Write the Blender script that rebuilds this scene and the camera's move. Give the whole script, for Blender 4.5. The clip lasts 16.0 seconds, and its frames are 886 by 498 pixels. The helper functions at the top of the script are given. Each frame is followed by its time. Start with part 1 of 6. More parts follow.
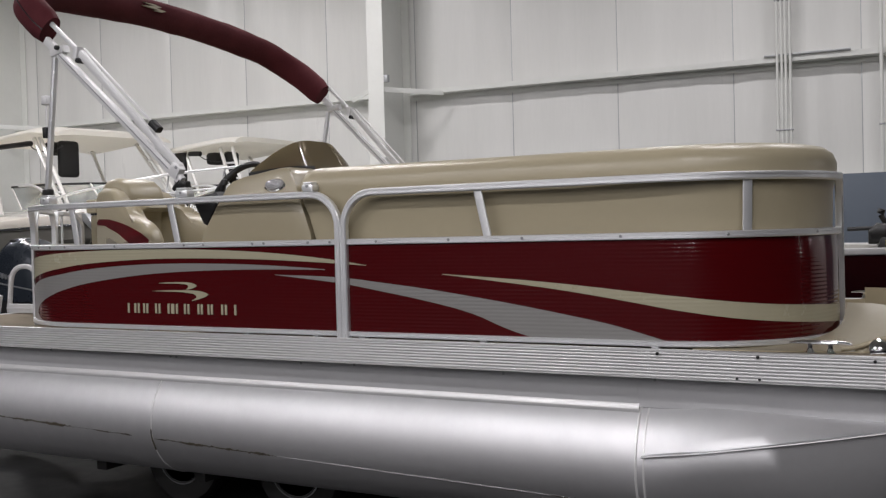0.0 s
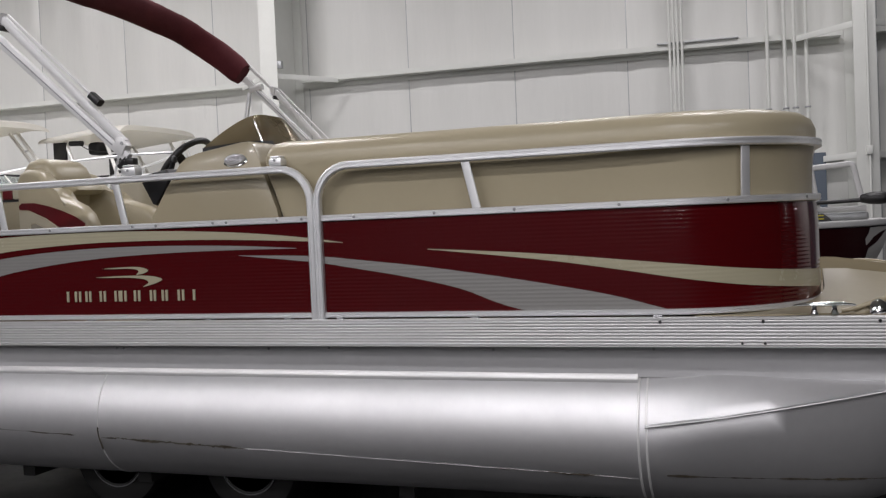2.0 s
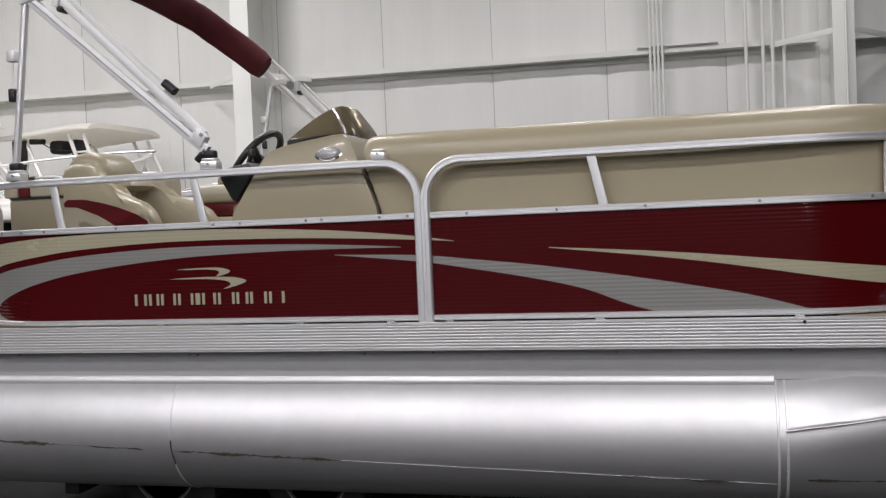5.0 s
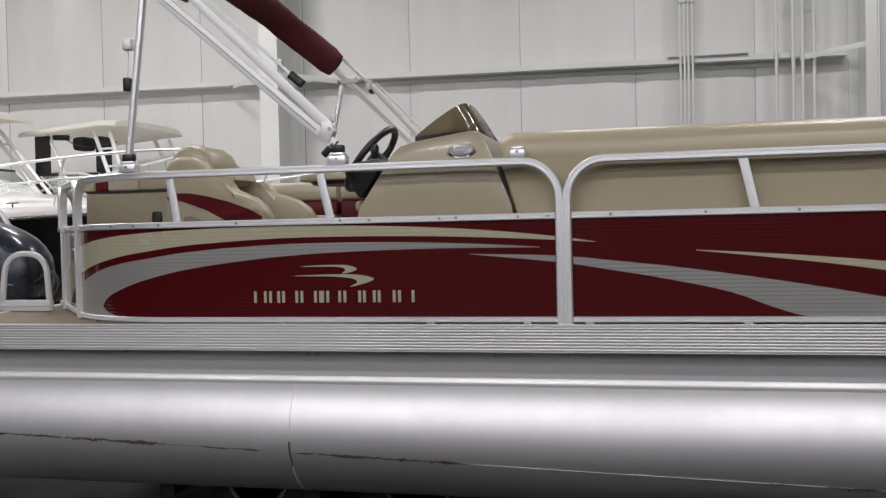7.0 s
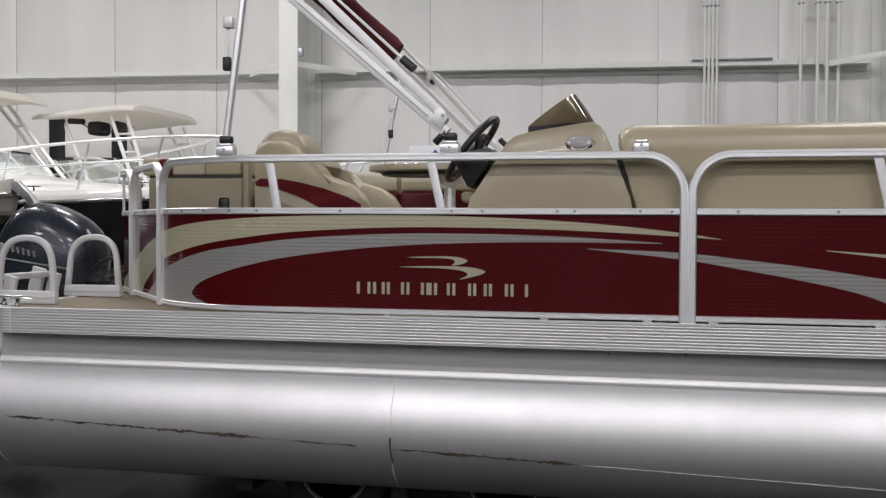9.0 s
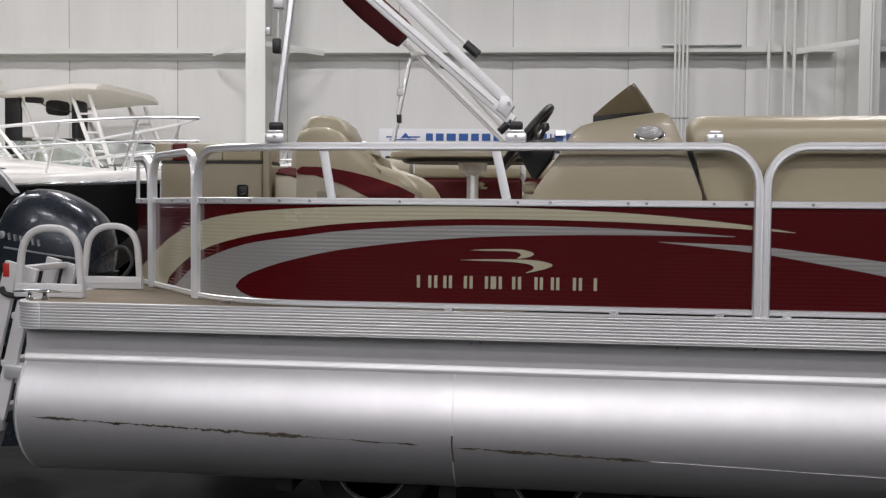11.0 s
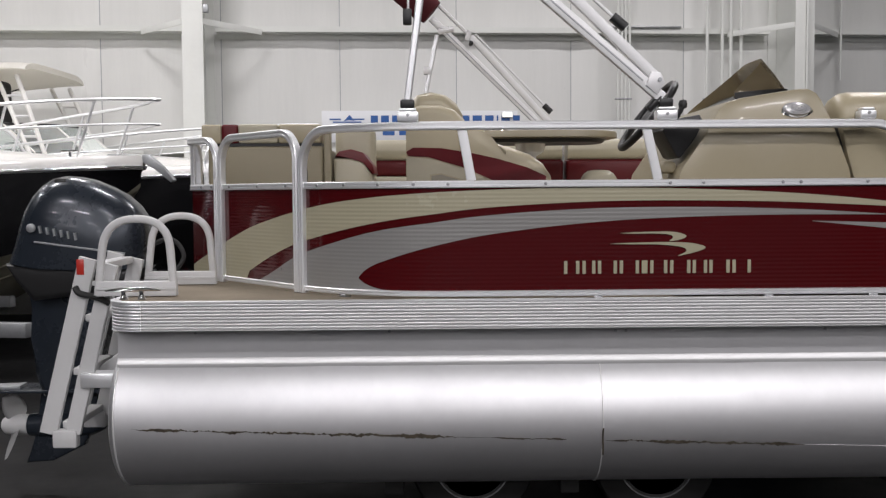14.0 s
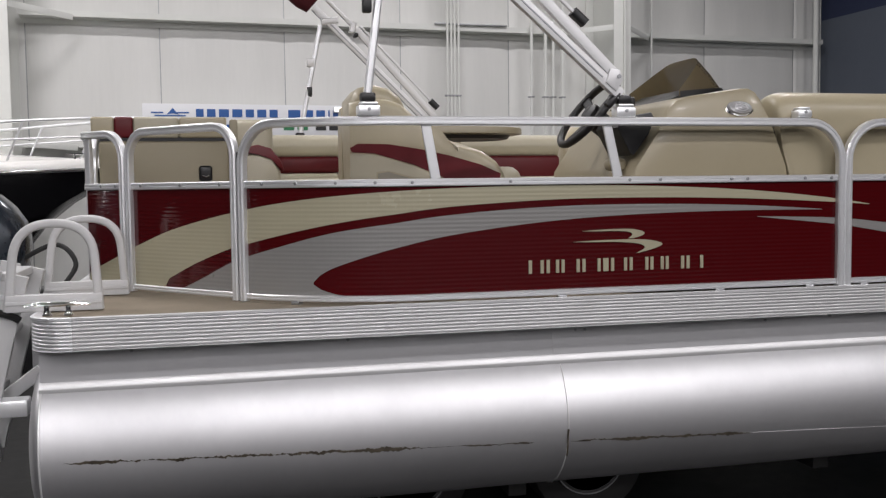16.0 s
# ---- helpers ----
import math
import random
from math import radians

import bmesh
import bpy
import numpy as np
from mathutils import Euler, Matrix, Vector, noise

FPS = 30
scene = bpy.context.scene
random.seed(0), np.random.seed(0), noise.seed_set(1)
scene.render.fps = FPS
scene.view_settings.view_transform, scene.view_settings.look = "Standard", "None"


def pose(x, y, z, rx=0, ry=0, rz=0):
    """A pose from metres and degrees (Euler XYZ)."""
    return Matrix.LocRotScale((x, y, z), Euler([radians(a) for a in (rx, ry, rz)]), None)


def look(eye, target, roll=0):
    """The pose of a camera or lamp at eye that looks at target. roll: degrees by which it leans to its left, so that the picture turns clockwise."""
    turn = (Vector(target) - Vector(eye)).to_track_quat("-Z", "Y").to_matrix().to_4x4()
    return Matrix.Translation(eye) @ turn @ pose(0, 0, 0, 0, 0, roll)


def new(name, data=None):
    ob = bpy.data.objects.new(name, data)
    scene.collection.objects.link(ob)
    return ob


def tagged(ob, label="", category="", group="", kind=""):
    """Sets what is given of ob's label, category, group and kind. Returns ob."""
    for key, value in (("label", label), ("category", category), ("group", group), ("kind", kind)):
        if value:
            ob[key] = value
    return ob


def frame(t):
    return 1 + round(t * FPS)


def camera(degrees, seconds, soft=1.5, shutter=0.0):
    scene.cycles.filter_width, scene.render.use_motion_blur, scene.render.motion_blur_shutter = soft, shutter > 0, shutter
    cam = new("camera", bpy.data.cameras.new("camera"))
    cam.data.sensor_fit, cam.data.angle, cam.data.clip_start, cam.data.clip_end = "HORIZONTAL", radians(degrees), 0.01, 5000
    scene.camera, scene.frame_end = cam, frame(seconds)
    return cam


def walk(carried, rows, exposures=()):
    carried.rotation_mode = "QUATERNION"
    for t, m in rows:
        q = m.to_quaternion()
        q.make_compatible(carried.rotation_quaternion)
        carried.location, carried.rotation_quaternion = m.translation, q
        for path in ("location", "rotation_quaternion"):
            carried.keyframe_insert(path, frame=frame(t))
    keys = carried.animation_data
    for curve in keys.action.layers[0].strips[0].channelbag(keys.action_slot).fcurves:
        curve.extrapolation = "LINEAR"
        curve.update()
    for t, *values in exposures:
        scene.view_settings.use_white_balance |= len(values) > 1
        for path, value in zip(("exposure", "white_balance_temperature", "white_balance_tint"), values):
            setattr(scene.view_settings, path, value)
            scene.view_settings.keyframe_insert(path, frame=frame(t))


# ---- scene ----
cam = camera(49.4, 16.0, soft=1.3)
PATH = [
    (0, (2.422, -3.653, 1.6), (1.496, -1.881, 1.558), -1.5),
    (0.5, (2.302, -3.685, 1.582), (1.432, -1.885, 1.535), -1.8),
    (1, (2.179, -3.699, 1.551), (1.37, -1.871, 1.501), -2.1),
    (1.5, (2.058, -3.704, 1.523), (1.31, -1.85, 1.473), -2.4),
    (2, (1.889, -3.718, 1.524), (1.222, -1.833, 1.463), -2.5),
    (2.5, (1.757, -3.732, 1.521), (1.148, -1.828, 1.453), -2.5),
    (3, (1.622, -3.739, 1.525), (1.055, -1.822, 1.449), -2.8),
    (5.5, (0.895, -3.781, 1.524), (0.405, -1.843, 1.468), -2.1),
    (6, (0.722, -3.841, 1.539), (0.249, -1.899, 1.468), -1.9),
    (6.5, (0.56, -3.853, 1.518), (0.098, -1.908, 1.449), -1.9),
    (7, (0.4, -3.841, 1.511), (-0.054, -1.893, 1.468), -1.3),
    (7.5, (0.279, -3.833, 1.504), (-0.175, -1.885, 1.49), -0.9),
    (8, (0.095, -3.849, 1.512), (-0.335, -1.896, 1.49), -0.3),
    (8.5, (-0.062, -3.854, 1.511), (-0.472, -1.897, 1.472), 0.1),
    (9, (-0.183, -3.846, 1.49), (-0.583, -1.887, 1.443), 0.3),
    (11.5, (-0.901, -3.774, 1.532), (-1.141, -1.79, 1.444), 0.5),
    (12, (-1.071, -3.694, 1.496), (-1.363, -1.717, 1.431), 0.5),
    (12.5, (-1.262, -3.635, 1.503), (-1.587, -1.662, 1.435), 0.4),
    (13, (-1.493, -3.685, 1.53), (-1.789, -1.709, 1.442), -0.2),
    (13.5, (-1.69, -3.706, 1.544), (-1.889, -1.719, 1.436), -0.5),
    (14, (-1.84, -3.643, 1.523), (-1.813, -1.647, 1.405), -0.4),
    (14.5, (-1.976, -3.607, 1.515), (-1.769, -1.622, 1.391), -0.7),
    (15, (-2.144, -3.531, 1.517), (-1.805, -1.564, 1.39), -0.7),
    (15.5, (-2.332, -3.459, 1.536), (-1.915, -1.508, 1.402), -0.7),
    (16, (-2.485, -3.384, 1.539), (-2.011, -1.446, 1.408), -0.7),
]
walk(cam, [(t, look(eye, target, roll)) for t, eye, target, roll in PATH], [(0.0, -0.02), (3.0, -0.02), (5.4, 0.12), (6.2, 0.0), (8.0, -0.04), (9.0, -0.02), (11.5, 0.03), (13.0, 0.04), (13.4, 0.01), (14.0, 0.13), (15.0, 0.14), (16.0, 0.13)])

# ---- world, lamps, exposure ----
scene.view_settings.exposure = 0.0
world = bpy.data.worlds.new("hall_air")
scene.world = world
world.use_nodes = True
world.node_tree.nodes["Background"].inputs[0].default_value = (0.9, 0.95, 1.0, 1)
world.node_tree.nodes["Background"].inputs[1].default_value = 0.0
LAMP_POWER = 126
LAMP_XS = (-11.0, -7.0, -3.0, 1.0, 5.0)
LAMP_ROWS = {y: LAMP_XS for y in (-21.5, -17.5, -13.5, -9.5)}
LAMP_ROWS[-5.5] = LAMP_XS[1:]
LAMP_ROWS[2.4] = (-11.0, -7.0, -3.0, 1.5)
LAMP_ROWS[5.8] = (-10.0, -5.2, -0.4, 2.6)
# three unseen lamps added in the east for glints on the bow skin
LAMP_ROWS.update({4.2: (19.95,), 7.2: (16.2,), 7.81: (11.94,)})
LAMP_COLOR = (0.99, 0.955, 0.985)
LAMP_Z = 6.3

# ---- materials ----
def material(name, color, rough=0.5, metal=0.0, coat=0.0, spec=0.5):
    m = bpy.data.materials.new(name)
    m.use_nodes = True
    b = m.node_tree.nodes["Principled BSDF"]
    b.inputs["Base Color"].default_value = (*color, 1)
    b.inputs["Roughness"].default_value = rough
    b.inputs["Metallic"].default_value = metal
    b.inputs["Coat Weight"].default_value = coat
    b.inputs["Coat Roughness"].default_value = 0.05
    b.inputs["Specular IOR Level"].default_value = spec
    return m


def node(m, kind, **values):
    n = m.node_tree.nodes.new(kind)
    for key, value in values.items():
        n.inputs[key].default_value = value
    return n


def join(m, a, b):
    m.node_tree.links.new(a, b)


def worn(m, color, other, scale=(3, 3, 3), amount=0.5, rough=None, bump=0.0, bump_scale=200.0, detail=6.0, stretch=(1, 1, 1)):
    """Colour that drifts between two tones at two sizes, with uneven gloss and a fine grain."""
    b = m.node_tree.nodes["Principled BSDF"]
    co = node(m, "ShaderNodeTexCoord")
    mp = node(m, "ShaderNodeMapping", Scale=stretch)
    join(m, co.outputs["Object"], mp.inputs["Vector"])
    big = node(m, "ShaderNodeTexNoise", Scale=scale[0], Detail=detail, Roughness=0.6)
    small = node(m, "ShaderNodeTexNoise", Scale=scale[0] * 14, Detail=4.0, Roughness=0.6)
    for n in (big, small):
        join(m, mp.outputs[0], n.inputs["Vector"])
    half = node(m, "ShaderNodeMath")
    half.operation = "MULTIPLY_ADD"
    half.inputs[1].default_value = 0.35
    join(m, small.outputs[0], half.inputs[0])
    join(m, big.outputs[0], half.inputs[2])
    ramp = node(m, "ShaderNodeMapRange")
    ramp.inputs["From Min"].default_value, ramp.inputs["From Max"].default_value = 0.45, 0.95
    ramp.inputs["To Min"].default_value, ramp.inputs["To Max"].default_value = 0.0, amount
    join(m, half.outputs[0], ramp.inputs["Value"])
    mix = node(m, "ShaderNodeMix")
    mix.data_type = "RGBA"
    mix.inputs["A"].default_value, mix.inputs["B"].default_value = (*color, 1), (*other, 1)
    join(m, ramp.outputs[0], mix.inputs["Factor"])
    join(m, mix.outputs["Result"], b.inputs["Base Color"])
    if rough:
        rr = node(m, "ShaderNodeMapRange")
        rr.inputs["From Min"].default_value, rr.inputs["From Max"].default_value = 0.4, 0.95
        rr.inputs["To Min"].default_value, rr.inputs["To Max"].default_value = rough
        join(m, half.outputs[0], rr.inputs["Value"])
        join(m, rr.outputs[0], b.inputs["Roughness"])
    if bump:
        grain = node(m, "ShaderNodeTexNoise", Scale=bump_scale, Detail=3.0)
        join(m, mp.outputs[0], grain.inputs["Vector"])
        bp = node(m, "ShaderNodeBump", Strength=bump, Distance=0.002)
        join(m, grain.outputs[0], bp.inputs["Height"])
        join(m, bp.outputs[0], b.inputs["Normal"])
    return m


RAIL = worn(material("satin_aluminium_rail", (0.72, 0.73, 0.74), 0.3, 0.70), (0.90, 0.91, 0.92), (0.78, 0.79, 0.80), (2, 2, 2), 0.6, (0.31, 0.43))
TRIM = worn(material("ribbed_aluminium_edge", (0.6, 0.6, 0.6), 0.4, 0.5), (0.70, 0.70, 0.70), (0.58, 0.58, 0.58), (1.5, 1.5, 1.5), 0.6, (0.36, 0.5))
TUBE = worn(material("mill_finish_aluminium", (0.8, 0.8, 0.82), 0.5, 1.0), (0.76, 0.76, 0.77), (0.60, 0.60, 0.61), (1.1, 1, 1), 0.7, (0.47, 0.58), 0.04, 60, stretch=(0.9, 0.75, 0.75))
RISER = worn(material("grey_aluminium_riser", (0.6, 0.6, 0.6), 0.5, 0.3), (0.66, 0.66, 0.67), (0.55, 0.55, 0.56), (1.2, 1, 1), 0.8, (0.45, 0.6))
WELD = material("weld_bead", (0.88, 0.88, 0.87), 0.42, 0.6)
GRIME = worn(material("dried_waterline_grime", (0.03, 0.024, 0.014), 0.95), (0.018, 0.014, 0.009), (0.16, 0.13, 0.09), (30, 3, 3), 0.7)
RED = worn(material("burgundy_gloss_paint", (0.105, 0.003, 0.006), 0.22, 0.0, 0.45, 0.35), (0.066, 0.0022, 0.0034), (0.055, 0.0019, 0.0031), (1.5, 1, 1), 0.5, (0.10, 0.17))
BEIGE = worn(material("beige_vinyl_graphic", (0.50, 0.45, 0.30), 0.25, 0.0, 0.4), (0.405, 0.378, 0.268), (0.37, 0.343, 0.245), (2, 1, 1), 0.5, (0.2, 0.3))
SILVER = worn(material("silver_grey_vinyl_graphic", (0.27, 0.27, 0.26), 0.3, 0.12, 0.3), (0.265, 0.26, 0.25), (0.235, 0.23, 0.222), (2, 1, 1), 0.5, (0.26, 0.36))
TAN = worn(material("tan_marine_vinyl", (0.36, 0.30, 0.19), 0.42), (0.415, 0.365, 0.252), (0.375, 0.328, 0.226), (4, 4, 4), 0.6, (0.27, 0.40), 0.12, 420)
CREAM = worn(material("cream_marine_vinyl", (0.52, 0.47, 0.34), 0.42), (0.46, 0.425, 0.32), (0.41, 0.375, 0.28), (4, 4, 4), 0.6, (0.36, 0.5), 0.12, 420)
WINE = worn(material("wine_red_marine_vinyl", (0.11, 0.008, 0.012), 0.4, 0.0, 0.0, 0.3), (0.115, 0.008, 0.012), (0.09, 0.007, 0.01), (4, 4, 4), 0.6, (0.34, 0.48), 0.12, 420)
TAUPE = worn(material("taupe_marine_vinyl", (0.26, 0.24, 0.19), 0.42), (0.26, 0.24, 0.19), (0.22, 0.2, 0.16), (4, 4, 4), 0.6, (0.36, 0.5), 0.12, 420)
SHELL = worn(material("tan_rotomoulded_shell", (0.37, 0.31, 0.19), 0.5), (0.30, 0.262, 0.178), (0.27, 0.235, 0.16), (2, 2, 2), 0.6, (0.42, 0.56), 0.08, 300)
GEL = worn(material("tan_gloss_fibreglass", (0.40, 0.335, 0.21), 0.2, 0.0, 0.12), (0.345, 0.300, 0.203), (0.31, 0.27, 0.182), (2, 2, 2), 0.5, (0.28, 0.38))
BLACK = worn(material("black_plastic", (0.012, 0.012, 0.013), 0.4), (0.012, 0.012, 0.013), (0.02, 0.02, 0.02), (8, 8, 8), 0.7, (0.32, 0.5))
RUBBER = worn(material("black_rubber", (0.015, 0.015, 0.015), 0.75), (0.015, 0.015, 0.015), (0.035, 0.034, 0.033), (6, 6, 6), 0.7, (0.65, 0.85))
CHROME = material("polished_chrome", (0.82, 0.83, 0.84), 0.08, 1.0)
LENS = material("clear_lamp_lens", (0.5, 0.5, 0.51), 0.18, 0.4, 0.6)
WHITE = worn(material("white_powder_coat", (0.72, 0.72, 0.71), 0.35), (0.60, 0.60, 0.60), (0.50, 0.50, 0.49), (5, 5, 5), 0.5, (0.3, 0.45))
ARM = worn(material("pale_anodised_arm", (0.8, 0.8, 0.8), 0.35, 0.25), (0.80, 0.80, 0.80), (0.70, 0.70, 0.70), (4, 4, 4), 0.5, (0.32, 0.46))
CANVAS = worn(material("burgundy_canvas", (0.085, 0.006, 0.01), 0.85), (0.088, 0.006, 0.011), (0.055, 0.004, 0.008), (5, 5, 5), 0.8, (0.78, 0.95), 0.4, 500)
SMOKE = material("smoked_acrylic", (0.25, 0.205, 0.13), 0.06, 0.0, 0.0)
SMOKE.node_tree.nodes["Principled BSDF"].inputs["Transmission Weight"].default_value = 0.45
SMOKE.node_tree.nodes["Principled BSDF"].inputs["IOR"].default_value = 1.3
COWL = worn(material("blue_grey_motor_paint", (0.02, 0.027, 0.038), 0.2, 0.3, 0.25), (0.025, 0.032, 0.043), (0.019, 0.025, 0.035), (3, 3, 3), 0.5, (0.22, 0.32))
CARPET = worn(material("tan_deck_carpet", (0.24, 0.2, 0.145), 0.95), (0.255, 0.212, 0.155), (0.18, 0.15, 0.108), (6, 6, 6), 0.8, (0.9, 1.0), 0.6, 300)
LINER = worn(material("white_vinyl_wall_liner", (0.76, 0.76, 0.73), 0.45), (0.75, 0.75, 0.725), (0.64, 0.645, 0.62), (0.8, 1, 1), 0.6, (0.26, 0.42), 0.35, 5, stretch=(3, 1, 0.3))
STEEL = worn(material("white_painted_steel", (0.74, 0.75, 0.72), 0.45), (0.74, 0.75, 0.715), (0.65, 0.66, 0.63), (1.5, 1.5, 1.5), 0.6, (0.4, 0.55))
GALV = worn(material("galvanised_steel", (0.45, 0.46, 0.47), 0.45, 0.8), (0.44, 0.45, 0.46), (0.32, 0.33, 0.34), (9, 9, 9), 0.8, (0.38, 0.55))
SLATE = worn(material("slate_blue_wall_paint", (0.085, 0.10, 0.13), 0.6), (0.085, 0.10, 0.13), (0.075, 0.09, 0.115), (1, 1, 1), 0.6, (0.55, 0.7))
NAVY = worn(material("navy_wall_paint", (0.012, 0.02, 0.06), 0.6), (0.012, 0.02, 0.06), (0.01, 0.016, 0.05), (1, 1, 1), 0.6, (0.55, 0.7))
FLOOR = worn(material("dark_sealed_concrete", (0.02, 0.02, 0.02), 0.45, 0.0, 0.0, 0.22), (0.006, 0.006, 0.0063), (0.020, 0.020, 0.020), (0.6, 1, 1), 0.9, (0.35, 0.62), 0.1, 80)
# for walls out of view, dark so that paint and pontoons mirror little
CHARCOAL = worn(material("unseen_dark_wall", (0.03, 0.03, 0.034), 0.6), (0.03, 0.03, 0.034), (0.022, 0.022, 0.025), (1, 1, 1), 0.6, (0.55, 0.7))
HULLWHITE = worn(material("white_gelcoat", (0.78, 0.77, 0.73), 0.22, 0.0, 0.4), (0.80, 0.79, 0.755), (0.74, 0.73, 0.695), (1, 1, 1), 0.5, (0.18, 0.28))
GUNWALE = worn(material("cream_gelcoat", (0.5, 0.46, 0.4), 0.3, 0.0, 0.3), (0.62, 0.58, 0.51), (0.56, 0.52, 0.455), (1, 1, 1), 0.5, (0.22, 0.34))
DARKSTEEL = worn(material("dark_painted_steel", (0.05, 0.05, 0.05), 0.45, 0.4), (0.05, 0.05, 0.052), (0.09, 0.088, 0.085), (9, 9, 9), 0.8, (0.4, 0.6))
HULLBLACK = worn(material("black_gelcoat", (0.004, 0.004, 0.005), 0.2), (0.004, 0.004, 0.005), (0.007, 0.007, 0.008), (1, 1, 1), 0.5, (0.18, 0.3))
HULLGREY = worn(material("pale_grey_hull_bottom", (0.30, 0.29, 0.26), 0.5), (0.28, 0.27, 0.24), (0.22, 0.21, 0.185), (1.5, 1.5, 1.5), 0.7, (0.45, 0.6))
GLASS = material("boat_window_glass", (0.90, 0.95, 0.93), 0.02)
GLASS.node_tree.nodes["Principled BSDF"].inputs["Transmission Weight"].default_value = 0.9
BOARDBLUE = worn(material("blue_grey_board", (0.10, 0.125, 0.16), 0.5), (0.10, 0.125, 0.16), (0.09, 0.11, 0.14), (2, 2, 2), 0.5, (0.45, 0.6))
OLIVE = worn(material("olive_grey_hull_bottom", (0.20, 0.19, 0.145), 0.45), (0.20, 0.19, 0.145), (0.16, 0.152, 0.115), (1.5, 1.5, 1.5), 0.7, (0.35, 0.5))
DARKRED = worn(material("dark_burgundy_gelcoat", (0.03, 0.003, 0.005), 0.2), (0.03, 0.003, 0.005), (0.024, 0.003, 0.004), (2, 2, 2), 0.5, (0.16, 0.26))
YELLOW = material("yellow_strap", (0.45, 0.40, 0.03), 0.6)
ORANGE = material("red_reflector", (0.45, 0.03, 0.02), 0.3)
SIGNWHITE = material("white_sign_face", (0.78, 0.79, 0.81), 0.4)
SIGNBLUE = material("blue_sign_print", (0.02, 0.10, 0.34), 0.4)
SIGNGREEN = material("green_sign_print", (0.03, 0.2, 0.08), 0.4)
GLOW = bpy.data.materials.new("lamp_diffuser")
GLOW.use_nodes = True
GLOW.node_tree.nodes["Principled BSDF"].inputs["Base Color"].default_value = (0.9, 0.9, 0.9, 1)
GLOW.node_tree.nodes["Principled BSDF"].inputs["Emission Color"].default_value = (1.0, 0.98, 0.94, 1)
GLOW.node_tree.nodes["Principled BSDF"].inputs["Emission Strength"].default_value = 1.2


# thin fibreglass; lamp light let through is added to brighten the hard tops' underside
SHELLWHITE = worn(material("thin_white_fibreglass", (0.80, 0.79, 0.755), 0.3), (0.80, 0.79, 0.755), (0.75, 0.74, 0.70), (1, 1, 1), 0.5, (0.25, 0.36))
glow_through = node(SHELLWHITE, "ShaderNodeBsdfTranslucent", Color=(0.85, 0.82, 0.74, 1))
blend = node(SHELLWHITE, "ShaderNodeMixShader", Fac=0.45)
join(SHELLWHITE, SHELLWHITE.node_tree.nodes["Principled BSDF"].outputs[0], blend.inputs[1])
join(SHELLWHITE, glow_through.outputs[0], blend.inputs[2])
join(SHELLWHITE, blend.outputs[0], SHELLWHITE.node_tree.nodes["Material Output"].inputs["Surface"])


# ---- building helpers ----
LOCAL = set()


def thing(name, at, label, category, group="", kind="", rz=0.0, local=False):
    """An Empty at a thing's base. Its parts are given in world places, or, if local, in its own."""
    ob = new(name)
    ob.matrix_basis = pose(*at, 0, 0, rz)
    ob.empty_display_size = 0.1
    if local:
        LOCAL.add(ob.name)
    return tagged(ob, label, category, group, kind)


def part(name, bm, mat, parent=None, label="", smooth=40.0):
    """Links a bmesh as one mesh object under a thing or a part."""
    me = bpy.data.meshes.new(name)
    bmesh.ops.recalc_face_normals(bm, faces=bm.faces[:])
    if smooth:
        for fc in bm.faces:
            fc.smooth = True
        lim = radians(smooth)
        for e in bm.edges:
            if len(e.link_faces) == 2 and e.calc_face_angle(0) > lim:
                e.smooth = False
    bm.to_mesh(me)
    bm.free()
    me.materials.append(mat)
    ob = new(name, me)
    if parent is not None:
        ob.parent = parent
        if parent.type == "EMPTY" and parent.name not in LOCAL:
            ob.matrix_parent_inverse = parent.matrix_basis.inverted()
    if label:
        ob["label"] = label
    return ob


def quads(bm, rows, closed=False, caps=False):
    """Faces between rows of places of equal length; closed: each row is a ring."""
    vs = [[bm.verts.new(p) for p in row] for row in rows]
    n = len(rows[0])
    for a, b in zip(vs, vs[1:]):
        for i in range(n if closed else n - 1):
            j = (i + 1) % n
            bm.faces.new((a[i], a[j], b[j], b[i]))
    if caps:
        bm.faces.new(vs[0])
        bm.faces.new(vs[-1])
    return bm


def box(lo, hi, bevel=0.0, seg=2, bm=None):
    own = bmesh.new()
    bmesh.ops.create_cube(own, size=1.0)
    for v in own.verts:
        v.co = Vector([lo[i] + (v.co[i] + 0.5) * (hi[i] - lo[i]) for i in range(3)])
    if bevel:
        bmesh.ops.bevel(own, geom=own.edges[:], offset=bevel, segments=seg, affect="EDGES", profile=0.5)
    return put_in(own, bm)


def put_in(own, bm):
    if bm is None:
        return own
    me = bpy.data.meshes.new("tmp")
    own.to_mesh(me)
    own.free()
    bm.from_mesh(me)
    bpy.data.meshes.remove(me)
    return bm


def moved(bm, m):
    bmesh.ops.transform(bm, matrix=m, verts=bm.verts[:])
    return bm


